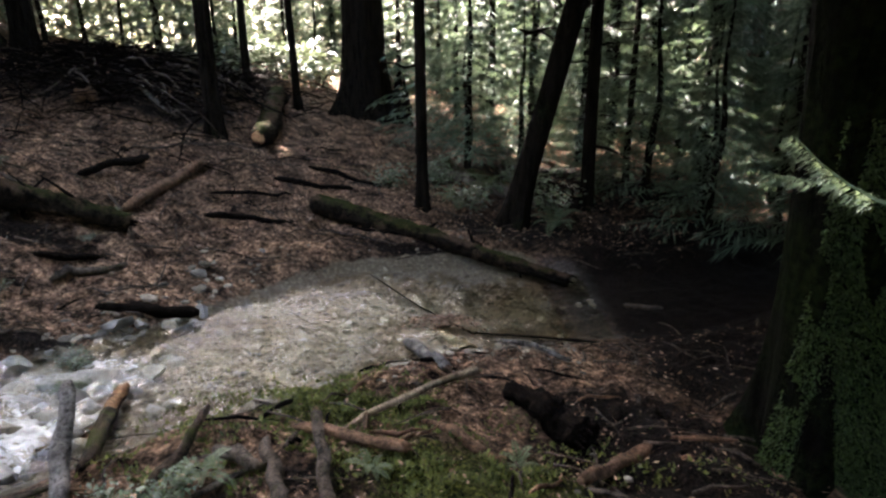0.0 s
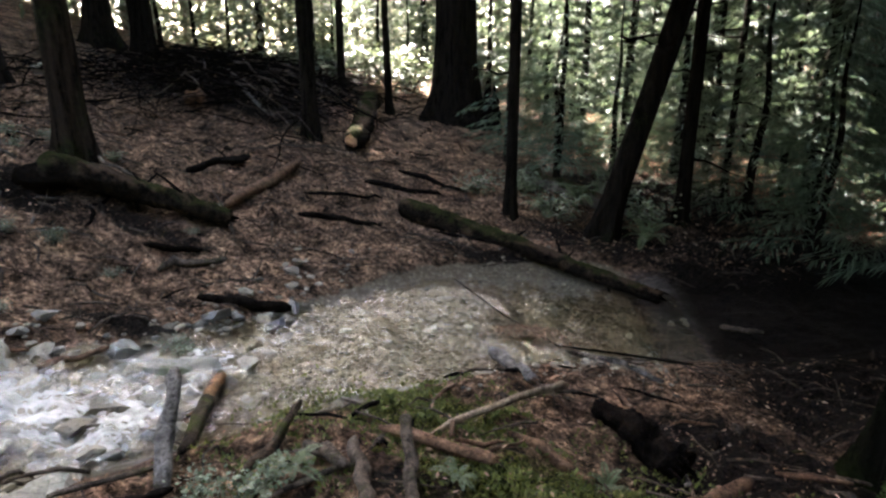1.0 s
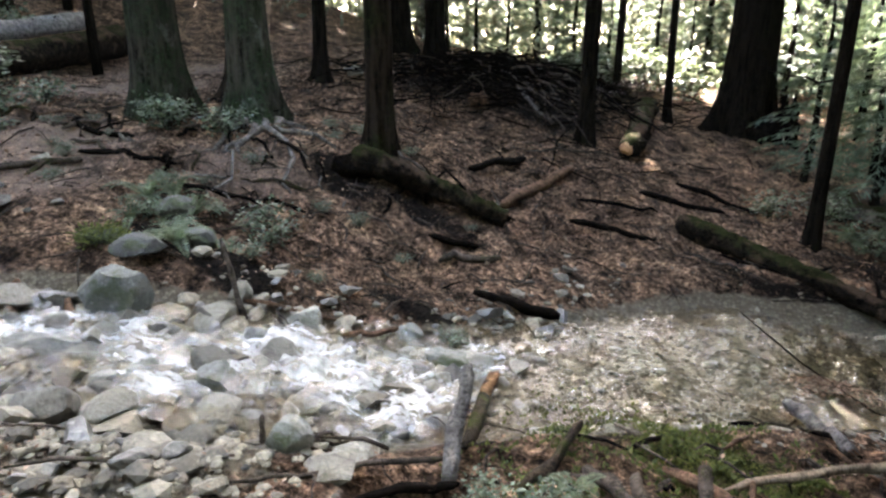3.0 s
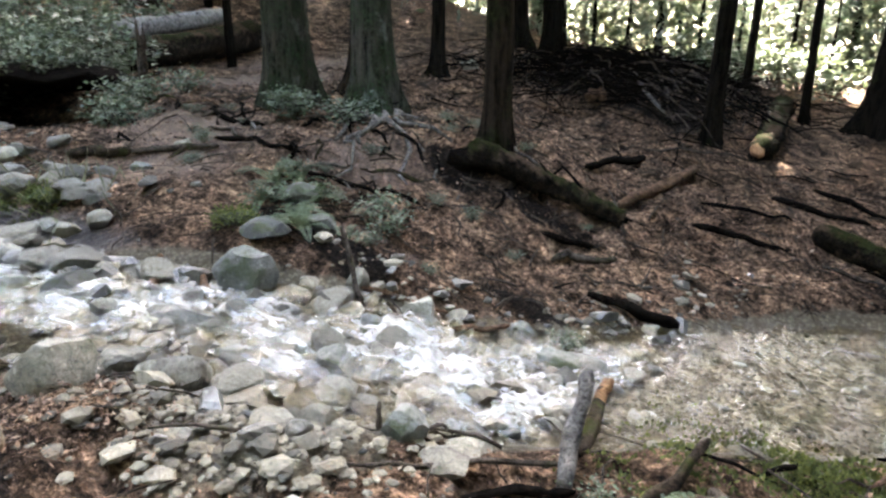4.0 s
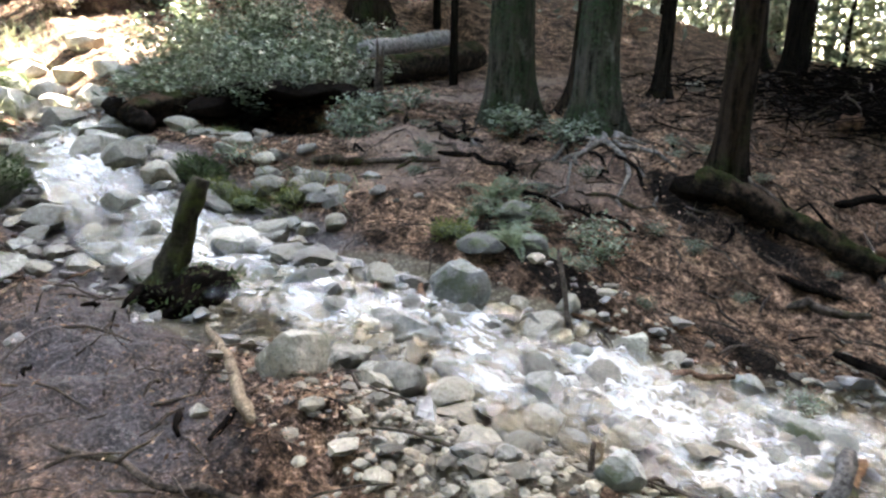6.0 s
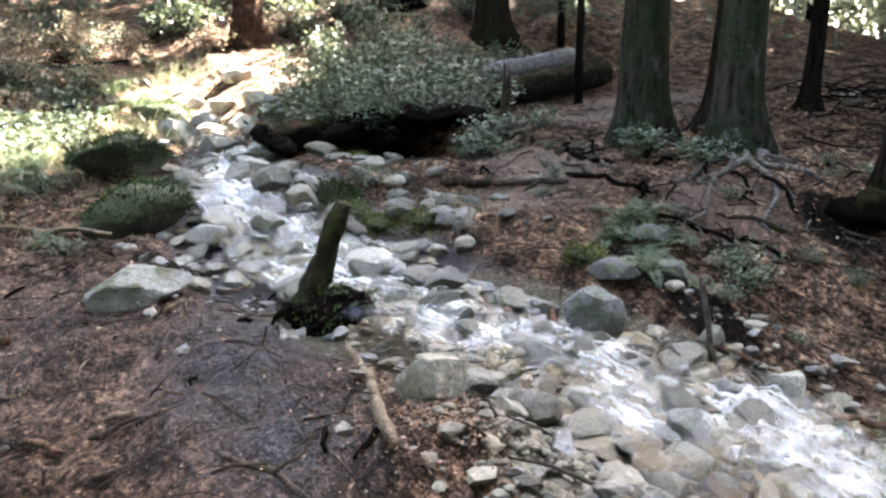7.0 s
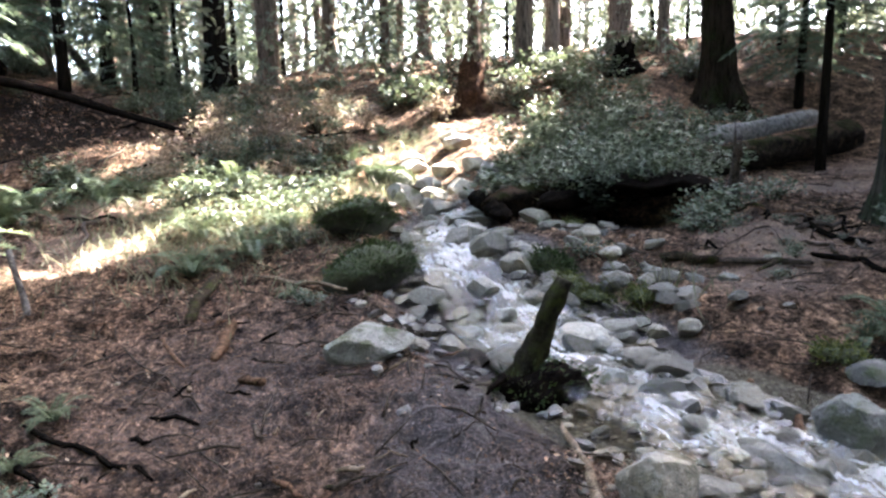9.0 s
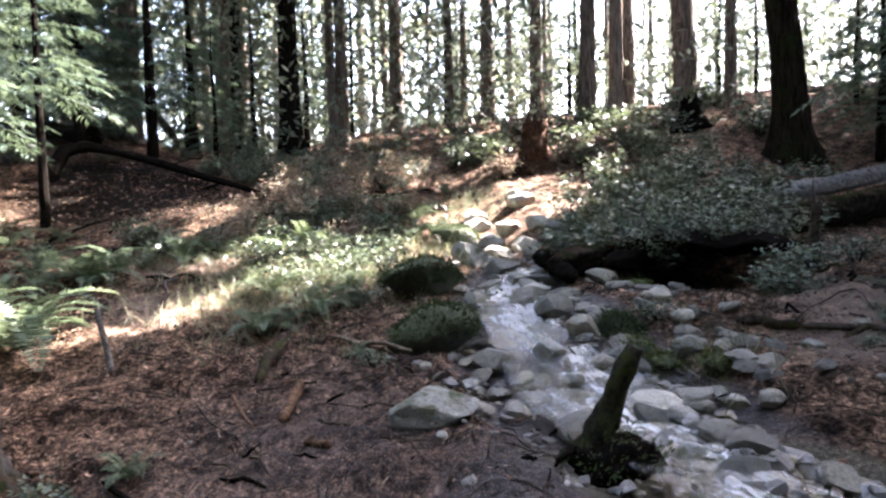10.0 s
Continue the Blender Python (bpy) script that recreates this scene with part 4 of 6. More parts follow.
big_tree("cedar_tree", -12.9, 17.8, 0.36, "broad dark trunk with a flared foot", BARK_BACKLIT, flare=0.7, seed=8)
big_tree("young_tree", -3.82, 10.25, 0.135, "straight dark pole-like trunk", BARK_BACKLIT, height=16, flare=0.25, seed=9, limbs=6, limb_low=2.5)
big_tree("young_tree", -5.4, 17.2, 0.11, "thin dark pole-like trunk behind the mound", BARK_BACKLIT, height=15, flare=0.3, seed=10)
big_tree("young_tree", -3.4, 14.3, 0.085, "very thin dark pole-like trunk", BARK_BACKLIT, height=14, flare=0.2, seed=11, lean=(-0.03, 0))
big_tree("old_cedar_tree", -2.05, 15.4, 0.50, "massive dark old cedar with a spreading foot", BARK_BACKLIT, height=28, flare=0.55, lobes=4, seed=12)
big_tree("young_tree", -0.36, 8.0, 0.075, "thin dark trunk beside a long mossy log", BARK_BACKLIT, height=13, flare=0.3, seed=13, limbs=10, limb_low=1.8)
big_tree("leaning_tree", 0.80, 7.9, 0.155, "dark trunk leaning strongly, with a broken limb scar", BARK_BACKLIT, height=14, flare=0.35, seed=14, lean=(0.27, 0.05), limbs=5)
big_tree("young_tree", 2.02, 9.0, 0.10, "thin dark upright trunk with dead twigs", BARK_BACKLIT, height=14, flare=0.3, seed=15, limbs=16, limb_low=0.8)
big_tree("young_tree", 3.20, 11.2, 0.06, "thin dark sapling trunk with dead twigs", BARK_BACKLIT, height=11, flare=0.2, seed=16, limbs=18, limb_low=0.8)
mossy_cedar = big_tree("mossy_cedar_tree", 2.1, 2.98, 0.2, "large dark trunk clothed in green moss at its flared foot", BARK_MOSS_SHADED, height=22, flare=1.0, decay=0.8, lean=(-0.11, 0.0), lobes=4, seed=17, sides=40)


def trunk_moss(tree, r, count):
    rng = np.random.default_rng(77)
    z = 2.1 * rng.random(count) ** 1.4 - 0.15
    a = rng.normal(4.3, 0.75, count)
    rad = r * (1 + np.exp(-np.maximum(z, 0) / 0.8)) * (1 + 0.05 * np.sin(4 * a))
    lump = np.array([noise.noise(Vector((p * 2.2, q * 2.6, 3))) for p, q in zip(a, z)])
    keep = (lump > -0.4 + 0.15 * z) & (a > 3.2 + 0.45 * z)
    p = np.stack([rad * np.cos(a) - 0.11 * z, rad * np.sin(a), z], 1)[keep]
    n = len(p)
    way = np.stack([np.cos(a), np.sin(a), np.full(count, -0.5)], 1)[keep] + rng.normal(0, 0.5, (n, 3))
    g = leaf_cards(Geo(), p, way, rng.normal(0, 1, (n, 3)), rng.uniform(0.012, 0.035, n), 0.011, 0.4)
    tagged(part("moss", g, MOSS_DARK, tree, "thick green moss on the lower bark", smooth=False), kind="stuff")


trunk_moss(mossy_cedar, 0.203, 27000)
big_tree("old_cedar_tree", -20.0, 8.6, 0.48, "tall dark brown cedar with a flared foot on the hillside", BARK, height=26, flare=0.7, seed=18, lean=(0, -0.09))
big_tree("cedar_tree", -26.5, -8.7, 0.46, "broad dark trunk on the far slope", BARK_BACKLIT, height=24, flare=0.3, seed=19, limbs=8)
big_tree("cedar_tree", -31.0, -13.0, 0.42, "dark trunk on the far slope", BARK_BACKLIT, height=24, flare=0.3, seed=20)
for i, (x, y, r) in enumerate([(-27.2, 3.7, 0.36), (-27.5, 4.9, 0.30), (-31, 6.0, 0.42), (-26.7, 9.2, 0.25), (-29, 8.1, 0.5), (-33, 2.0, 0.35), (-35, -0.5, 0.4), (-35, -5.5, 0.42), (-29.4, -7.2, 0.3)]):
    big_tree("cedar_tree", x, y, r, "straight brown conifer trunk on the hillside", BARK_HAZED, height=24, flare=0.4, seed=21 + i, sides=16, group="hillside trunks")


# sun flecks: places on the floor that the canopy leaves open to the sun, with their radius
FLECKS = [(-8.15, -4.75, 0.47, 0.55), (-9.9, -7.6, 1.3, 0.1), (-12.0, -8.6, 4.6, 1.5), (-8.9, -3.9, 0.5, 0.15), (-10.0, -3.8, 0.5, 0.6), (-15.4, 0.2, 1.6, 1.2), (-16.8, -0.8, 1.8, 0.9), (-17.7, 0.2, 2.3, 1.1), (-14.0, -0.2, 1.3, 0.7), (-12.2, -4.4, 1.0, 0.95), (-7.4, -5.7, 1.0, 0.55), (-24, 2.0, 4.5, 1.6), (-12.3, -2.2, 0.9, 1.0), (-5.0, 22, 1.6, 1.6),
          (-2.8, 19, 0.8, 0.8), (-2.95, 9.9, 0.3, -0.25), (-20, -12, 3.5, 0.3), (1.0, 11.6, 0.6, 0.6), (-17.6, 9.9, 2.9, 0.4), (-22, -0.5, 5.5, 1.4), (-12.5, -11, 5.0, 0.9)] + [ (-14.3, -10.6, 5.7, 1.8), (-15.2, -9.9, 5.2, 1.5), (1.47, 2.27, 1.25, 0.5), (-11.3, -7.0, 1.2, 0.2), (-15.5, -7.5, 2.0, 0.8),
          (2.4, 13, 4.0, 0.7), (2.6, 18, 4.5, 1.2), (0.6, 17, 4.0, 1.2), (1.2, 14.5, 1.5, 0.5), (-0.5, 20, 3.0, 1.3)]


def sun_gap(p, margin=0.0):
    """Which of the points p lie in the sun's way to a fleck."""
    out = np.zeros(len(p), bool)
    s = np.array(SUN_WAY)
    for x, y, z, r in FLECKS:
        rel = p - np.array([x, y, z])
        along = rel @ s
        off = np.linalg.norm(rel - along[:, None] * s, axis=1)
        out |= (off < r + margin) & (along > 0)
    return out


def build_forest():
    """Trunks of the wood all round, from a few shared trees."""
    rng = np.random.default_rng(5)
    bases = []
    for i in range(6):
        t = thing("forest_tree", (0, 0, -50), "straight conifer trunk in the wood behind", "tree", "trees of the wood")
        r = (0.13, 0.17, 0.2, 0.24, 0.28, 0.33)[i]
        part("trunk", trunk_geo(24, r, 0.4, 5, 6, (rng.normal(0, 0.012), rng.normal(0, 0.012)), 50 + i), BARK_BACKLIT if i == 0 else BARK_HAZED, t)
        tagged(part("deadwood", dead_limbs_geo(2, 10, r, 5, 1.6, 60 + i), WOOD_DARK, t), kind="stuff")
        part("crown", CROWNS[i % 3], None, t)
        bases.append(t)
    placed = [(0.0, 0.0)]
    tries = 0
    while len(placed) < 330 and tries < 14000:
        tries += 1
        a = rng.uniform(0, 2 * math.pi)
        dist = math.sqrt(rng.uniform(11 ** 2, 80 ** 2))
        x, y = dist * math.cos(a), dist * math.sin(a)
        ahead = y > -0.62 * abs(x) - 2 and x < 0.75 * abs(y) + 3
        if not ahead and rng.random() < 0.6:
            continue
        if -16 < x < 1.5 and -6 < y < 17.5 or -21 < x < -9 and -14 < y < 12 or min(math.hypot(x - u, y - v) for u, v in placed) < 1.7:
            continue
        if x > -2.5 and y > 0 and dist < 17 and x < 6:
            continue
        d, _, hw = stream_at(np.array([x]), np.array([y]))
        if d[0] < hw[0] + 0.8:
            continue
        zs = np.arange(4.0, 25.0, 1.5)
        if sun_gap(np.stack([np.full(14, x), np.full(14, y), on(x, y)[2] + zs], 1), 2.6).sum() > 1:
            continue
        placed.append((x, y))
        s = rng.uniform(0.85, 1.25)
        copy_thing(bases[rng.integers(6)], Matrix.Translation(on(x, y)) @ Matrix.Rotation(rng.uniform(0, 6.28), 4, "Z") @ Matrix.Scale(s, 4))
    for t in bases:
        for o in (*t.children_recursive, t):
            bpy.data.objects.remove(o)


build_forest()


def build_shade_canopy():
    """Unseen roof of boughs, added to block light, open where the sun comes through."""
    rng = np.random.default_rng(9)
    n = 88000
    c = np.stack([rng.uniform(-38, 24, n), rng.uniform(-30, 50, n), rng.uniform(0, 10, n)], 1)
    outer = np.stack([rng.uniform(-85, 30, 40000), rng.uniform(-45, 85, 40000), rng.uniform(0, 10, 40000)], 1)
    c = np.concatenate([c, outer[(outer[:, 1] > 50) | (outer[:, 0] < -38)]])
    n = len(c)
    c[:, 2] += np.maximum(11, 0.46 * np.hypot(c[:, 0], c[:, 1]))
    lump = np.array([noise.noise(Vector(p * 0.22)) for p in c])
    d = np.concatenate([stream_at(c[i:i + 4000, 0], c[i:i + 4000, 1])[0] for i in range(0, n, 4000)])
    over_stream = (d < 9.5) & (c[:, 0] > -16) & (c[:, 0] < -0.5)
    understorey_gap = (c[:, 0] > -8) & (c[:, 0] < 10) & (c[:, 1] > 12) & (c[:, 1] < 36) & (rng.random(n) < 0.66) & (c[:, 0] + 0.6 * (c[:, 2] - 4) < 0.25 * (c[:, 1] - 0.83 * (c[:, 2] - 4)))
    foot = c[:, :2] - np.array(SUN_WAY)[:2] / SUN_WAY.z * c[:, 2:]
    pool = (foot[:, 0] > -11.5) & (foot[:, 0] < 2) & (foot[:, 1] > -0.5) & (foot[:, 1] < 8)
    dark_bank = pool | (foot[:, 0] > 3.2) & (foot[:, 0] < 12) & (foot[:, 1] > 1) & (foot[:, 1] < 18) | (foot[:, 0] > -0.6) & (foot[:, 0] < 10) & (foot[:, 1] > 1) & (foot[:, 1] < 10.5)
    understorey_gap &= ~dark_bank
    on_path = (foot[:, 0] > -20) & (foot[:, 0] < -2) & (foot[:, 1] > -13) & (foot[:, 1] < 1) & (rng.random(n) < np.where(foot[:, 0] > -8, 0.98, 0.93)) | dark_bank
    understorey_gap |= (c[:, 0] < -22) & (rng.random(n) < 0.5)
    hillside = (d < 22) & (c[:, 1] > 2) & (c[:, 0] > -22) & (c[:, 0] < -1) & (rng.random(n) < 0.9)
    hillside &= ~((foot[:, 0] > -14) & (foot[:, 0] < -5) & (foot[:, 1] > 2) & (foot[:, 1] < 14) & (rng.random(n) < 0.5))
    c = c[(lump > -0.62) & ~understorey_gap & ~((hillside | over_stream & (rng.random(n) < 0.99)) & ~on_path)]
    window = (c[:, 0] > -14) & (c[:, 0] < -3.5) & (c[:, 1] > 0.5) & (c[:, 1] < 13.5)
    lands = c[:, :2] - np.array(SUN_WAY)[:2] / SUN_WAY.z * c[:, 2:]
    window &= ~((lands[:, 0] < -3) & (lands[:, 1] > -7))
    c = c[~(window & (rng.random(len(c)) < 0.97))]
    # A low layer out of view, added only to darken the right bank.
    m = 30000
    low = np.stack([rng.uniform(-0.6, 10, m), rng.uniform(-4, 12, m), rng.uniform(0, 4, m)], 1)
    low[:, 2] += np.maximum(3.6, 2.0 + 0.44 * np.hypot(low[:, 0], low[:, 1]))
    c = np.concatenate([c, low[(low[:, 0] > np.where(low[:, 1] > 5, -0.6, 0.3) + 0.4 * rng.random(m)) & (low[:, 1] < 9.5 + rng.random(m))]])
    # More unseen boughs, set to keep the sun off pool and path.
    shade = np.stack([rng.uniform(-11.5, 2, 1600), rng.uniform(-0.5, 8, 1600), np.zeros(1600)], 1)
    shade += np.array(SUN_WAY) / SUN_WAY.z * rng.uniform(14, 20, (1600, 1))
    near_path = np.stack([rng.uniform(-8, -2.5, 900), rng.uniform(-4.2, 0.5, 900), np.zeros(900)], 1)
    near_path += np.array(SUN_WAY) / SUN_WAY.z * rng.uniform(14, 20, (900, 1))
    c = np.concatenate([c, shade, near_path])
    c = c[~sun_gap(c, 0.55)]
    n = len(c)
    way = rng.normal(0, 1, (n, 3)) * (1, 1, 0.35)
    ups = np.array([0, 0, 1.0]) + rng.normal(0, 0.45, (n, 3))
    g = leaf_cards(Geo(), c, way, ups, rng.uniform(0.8, 1.6, n), rng.uniform(0.45, 0.9, n), 0.3)
    tagged(part("canopy", g, CANOPY, smooth=False), "high roof of conifer boughs, unseen, set to shade the floor", "canopy", kind="stuff")


build_shade_canopy()


# ---- fallen logs, stump and sticks ----
def log_between(name, a, b, r0, r1, material, label, category="log", sides=22, rough=0.45, sag=0.0, wander=0.05, seed=0, end=None, n=26, group=""):
    """A fallen log or stick from a to b, with its broken end as a part of its own where it shows."""
    pts = bent(a, b, n, sag, wander, seed)
    radii = np.linspace(r0, r1, n)
    if r0 < 0.08 and category in ("stick", "branch", "wood"):
        pts[:, 2] = np.maximum(pts[:, 2], surface(pts[:, 0], pts[:, 1])[0] + 0.55 * radii)
    radii[0] *= 0.45
    radii[1] *= 0.85
    radii[-1] *= 1.0 if end else 0.5
    g = tube(Geo(), pts, radii, sides, rough, seed)
    if end is None:
        ob = part(name, g, material, None, label)
        return tagged(ob, category=category, group=group)
    t = thing(name, (0, 0, 0), label, category, group)
    part("bark", g, material, t)
    if end is BROKEN_TIP and r0 < 0.06:
        part("bare_tip", tube(Geo(), pts[-5:], radii[-5:] * 1.06, sides, rough, seed), end, t, "bare orange wood")
    w = pts[-1] - pts[-2]
    w /= np.linalg.norm(w)
    rng = np.random.default_rng(seed)
    for k in range(7 if r0 > 0.1 else 0):
        q = pts[rng.integers(2, n - 2)]
        out = rng.normal(0, 1, 3) + (0, 0, 0.4)
        out -= w * (out @ w)
        out /= np.linalg.norm(out)
        ln = rng.uniform(0.02, 0.1)
        part("branch_stub", tube(Geo(), bent(q + out * r1 * 0.7, q + out * (r0 + ln) + w * rng.normal(0, 0.15), 4, 0, 0.03, k), np.array([1, 0.8, 0.6, 0.3]) * rng.uniform(0.012, 0.03), 6, 0.4, k), WOOD_DARK, t)
    for k in range(7):
        off = rng.normal(0, r1 * 0.38, 3)
        off -= w * (off @ w)
        part("splinter", tube(Geo(), [pts[-1] + off - w * 0.08, pts[-1] + off + w * rng.uniform(0.02, r1 * 1.1)], [r1 * 0.34, r1 * 0.08], 6, 0.3, k), end, t, "splintered bare wood")
    return t


log_between("mossy_log", on(-4.62, 5.15, 0.16), on(-3.15, 5.88, 0.16), 0.15, 0.09, LOG_MOSS, "short rotten mossy log below a cedar", seed=1, end=WOOD_DARK, rough=0.3, wander=0.04, n=40)
log_between("rotten_stub", on(-4.75, 5.0, 0.05), on(-4.35, 5.25, 0.12), 0.14, 0.11, WOOD_DARK, "black hollow root stub beside a log", "stump", seed=31, n=6)
log_between("long_log", on(-1.72, 7.56, 0.13), on(1.3, 6.35, 0.06), 0.14, 0.07, LOG_MOSS, "long narrow mossy log above the pool", seed=2, end=WOOD_DARK, n=50, rough=0.3, wander=0.07)
log_between("old_log", (-10.5, 0.6, 0.98), (-16.5, 10.3, 2.12), 0.25, 0.38, LOG_MOSS, "big dark fallen log half hidden by bushes", seed=3, n=46, sides=32, wander=0.06, rough=0.16, end=WOOD_DARK)
log_between("grey_log", (-14.9, 5.9, 2.1), (-17.3, 9.8, 2.62), 0.2, 0.22, BLEACHED, "bleached grey log lying on a bigger one", seed=4, sides=24, rough=0.14, end=FRESH_BREAK)
log_between("pale_log", on(-0.4, 10.9, 0.12), on(1.25, 8.9, 0.1), 0.17, 0.13, LOG_GREY, "pale lichened log on the dark slope", seed=14)
# This log and the slab after it are added to darken the hollow.
log_between("overhanging_log", on(-10.2, 1.4, 0.35), (-12.4, 4.6, 1.25), 0.14, 0.2, WOOD_DARK, "black log added as a roof to darken a hollow", seed=15)
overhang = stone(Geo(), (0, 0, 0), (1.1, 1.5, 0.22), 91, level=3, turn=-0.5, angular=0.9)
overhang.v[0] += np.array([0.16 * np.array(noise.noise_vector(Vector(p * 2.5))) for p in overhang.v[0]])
bank = part("overhanging_bank", overhang, WOOD_DARK, None, "black slab added over a hollow to darken it")
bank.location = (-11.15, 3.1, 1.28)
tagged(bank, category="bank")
log_between("rotten_chunk", (-10.98, 2.8, 1.16), (-10.92, 3.3, 1.24), 0.13, 0.1, WOOD_BROWN, "orange-brown rotten wood at the mouth of a dark hollow", "wood", seed=45, n=8)
log_between("rotten_chunk", on(-5.95, 10.15, 0.05), on(-5.6, 9.98, 0.3), 0.15, 0.1, WOOD_BROWN, "orange-brown rotten stub at the edge of the brush heap", "wood", seed=46, n=8)
log_between("plank_like_log", on(-9.6, 0.85, 0.16), on(-11.6, 0.55, 0.3), 0.11, 0.16, WOOD_DARK, "split wet log beside the little fall", seed=5)
tagged(part("bent_log", tube(Geo(), [on(-16.0, -11.7, -0.1), on(-16.1, -11.65, 0.3), (-16.5, -11.6, ground_z(-16.5, -11.6) + 0.62), (-16.9, -11.3, ground_z(-16.9, -11.3) + 0.72), on(-17.3, -10.6, 0.62), on(-17.6, -9.6, 0.45), on(-17.7, -8.6, 0.35), on(-17.5, -7.4, 0.25), on(-17.2, -6.3, 0.1)],
                              [0.2, 0.2, 0.17, 0.14, 0.12, 0.11, 0.1, 0.085, 0.06], 14, 0.3, 6), WOOD_DARK, None, "dark bowed log lying across the slope"), category="log")
log_between("mossy_log", on(-3.0, 9.95, 0.12), on(-3.75, 14.0, 0.2), 0.17, 0.22, LOG_MOSS, "mossy log with a fresh orange break", seed=8)
log_between("orange_splinter", on(-2.95, 9.85, 0.18), on(-3.15, 10.05, 0.22), 0.09, 0.07, FRESH_BREAK, "fresh orange splintered wood", "wood", seed=9, n=5)
log_between("leaning_log", on(-3.42, -2.48, 0.04), on(-6.2, -5.45, 0.06), 0.15, 0.14, LOG_GREY, "grey fallen trunk beside the path", seed=10)
log_between("black_log", on(0.37, 3.5, 0.04), on(0.72, 2.85, 0.08), 0.06, 0.09, WOOD_DARK, "black rotten log piece on the mossy bank", seed=11, end=WOOD_DARK, rough=0.7, wander=0.1)
log_between("slope_log", on(-20.5, -17.5, 0.5), on(-19.0, -12.2, 0.35), 0.34, 0.26, LOG_MOSS, "dark mossy fallen log on top of the slope", seed=18)
log_between("far_log", on(-24.5, 6.5, 0.25), on(-21.5, 2.2, 0.25), 0.16, 0.12, WOOD_BROWN, "sunlit brown log on the hillside", seed=12)
log_between("leaning_pole", on(-24.5, -12.5, 0.1), on(-20, -14.5, 5.5), 0.14, 0.07, WOOD_GREY, "pale dead pole leaning through the boughs", "pole", seed=13)

tagged(part("old_post", tube(Geo(), bent(on(-6.75, -4.18, -0.1), on(-6.95, -4.45, 0.62), 8, 0, 0.03, 3), np.linspace(0.035, 0.028, 8), 9, 0.3, 2), WOOD_GREY, None, "thin weathered stub standing beside the path"), category="post")

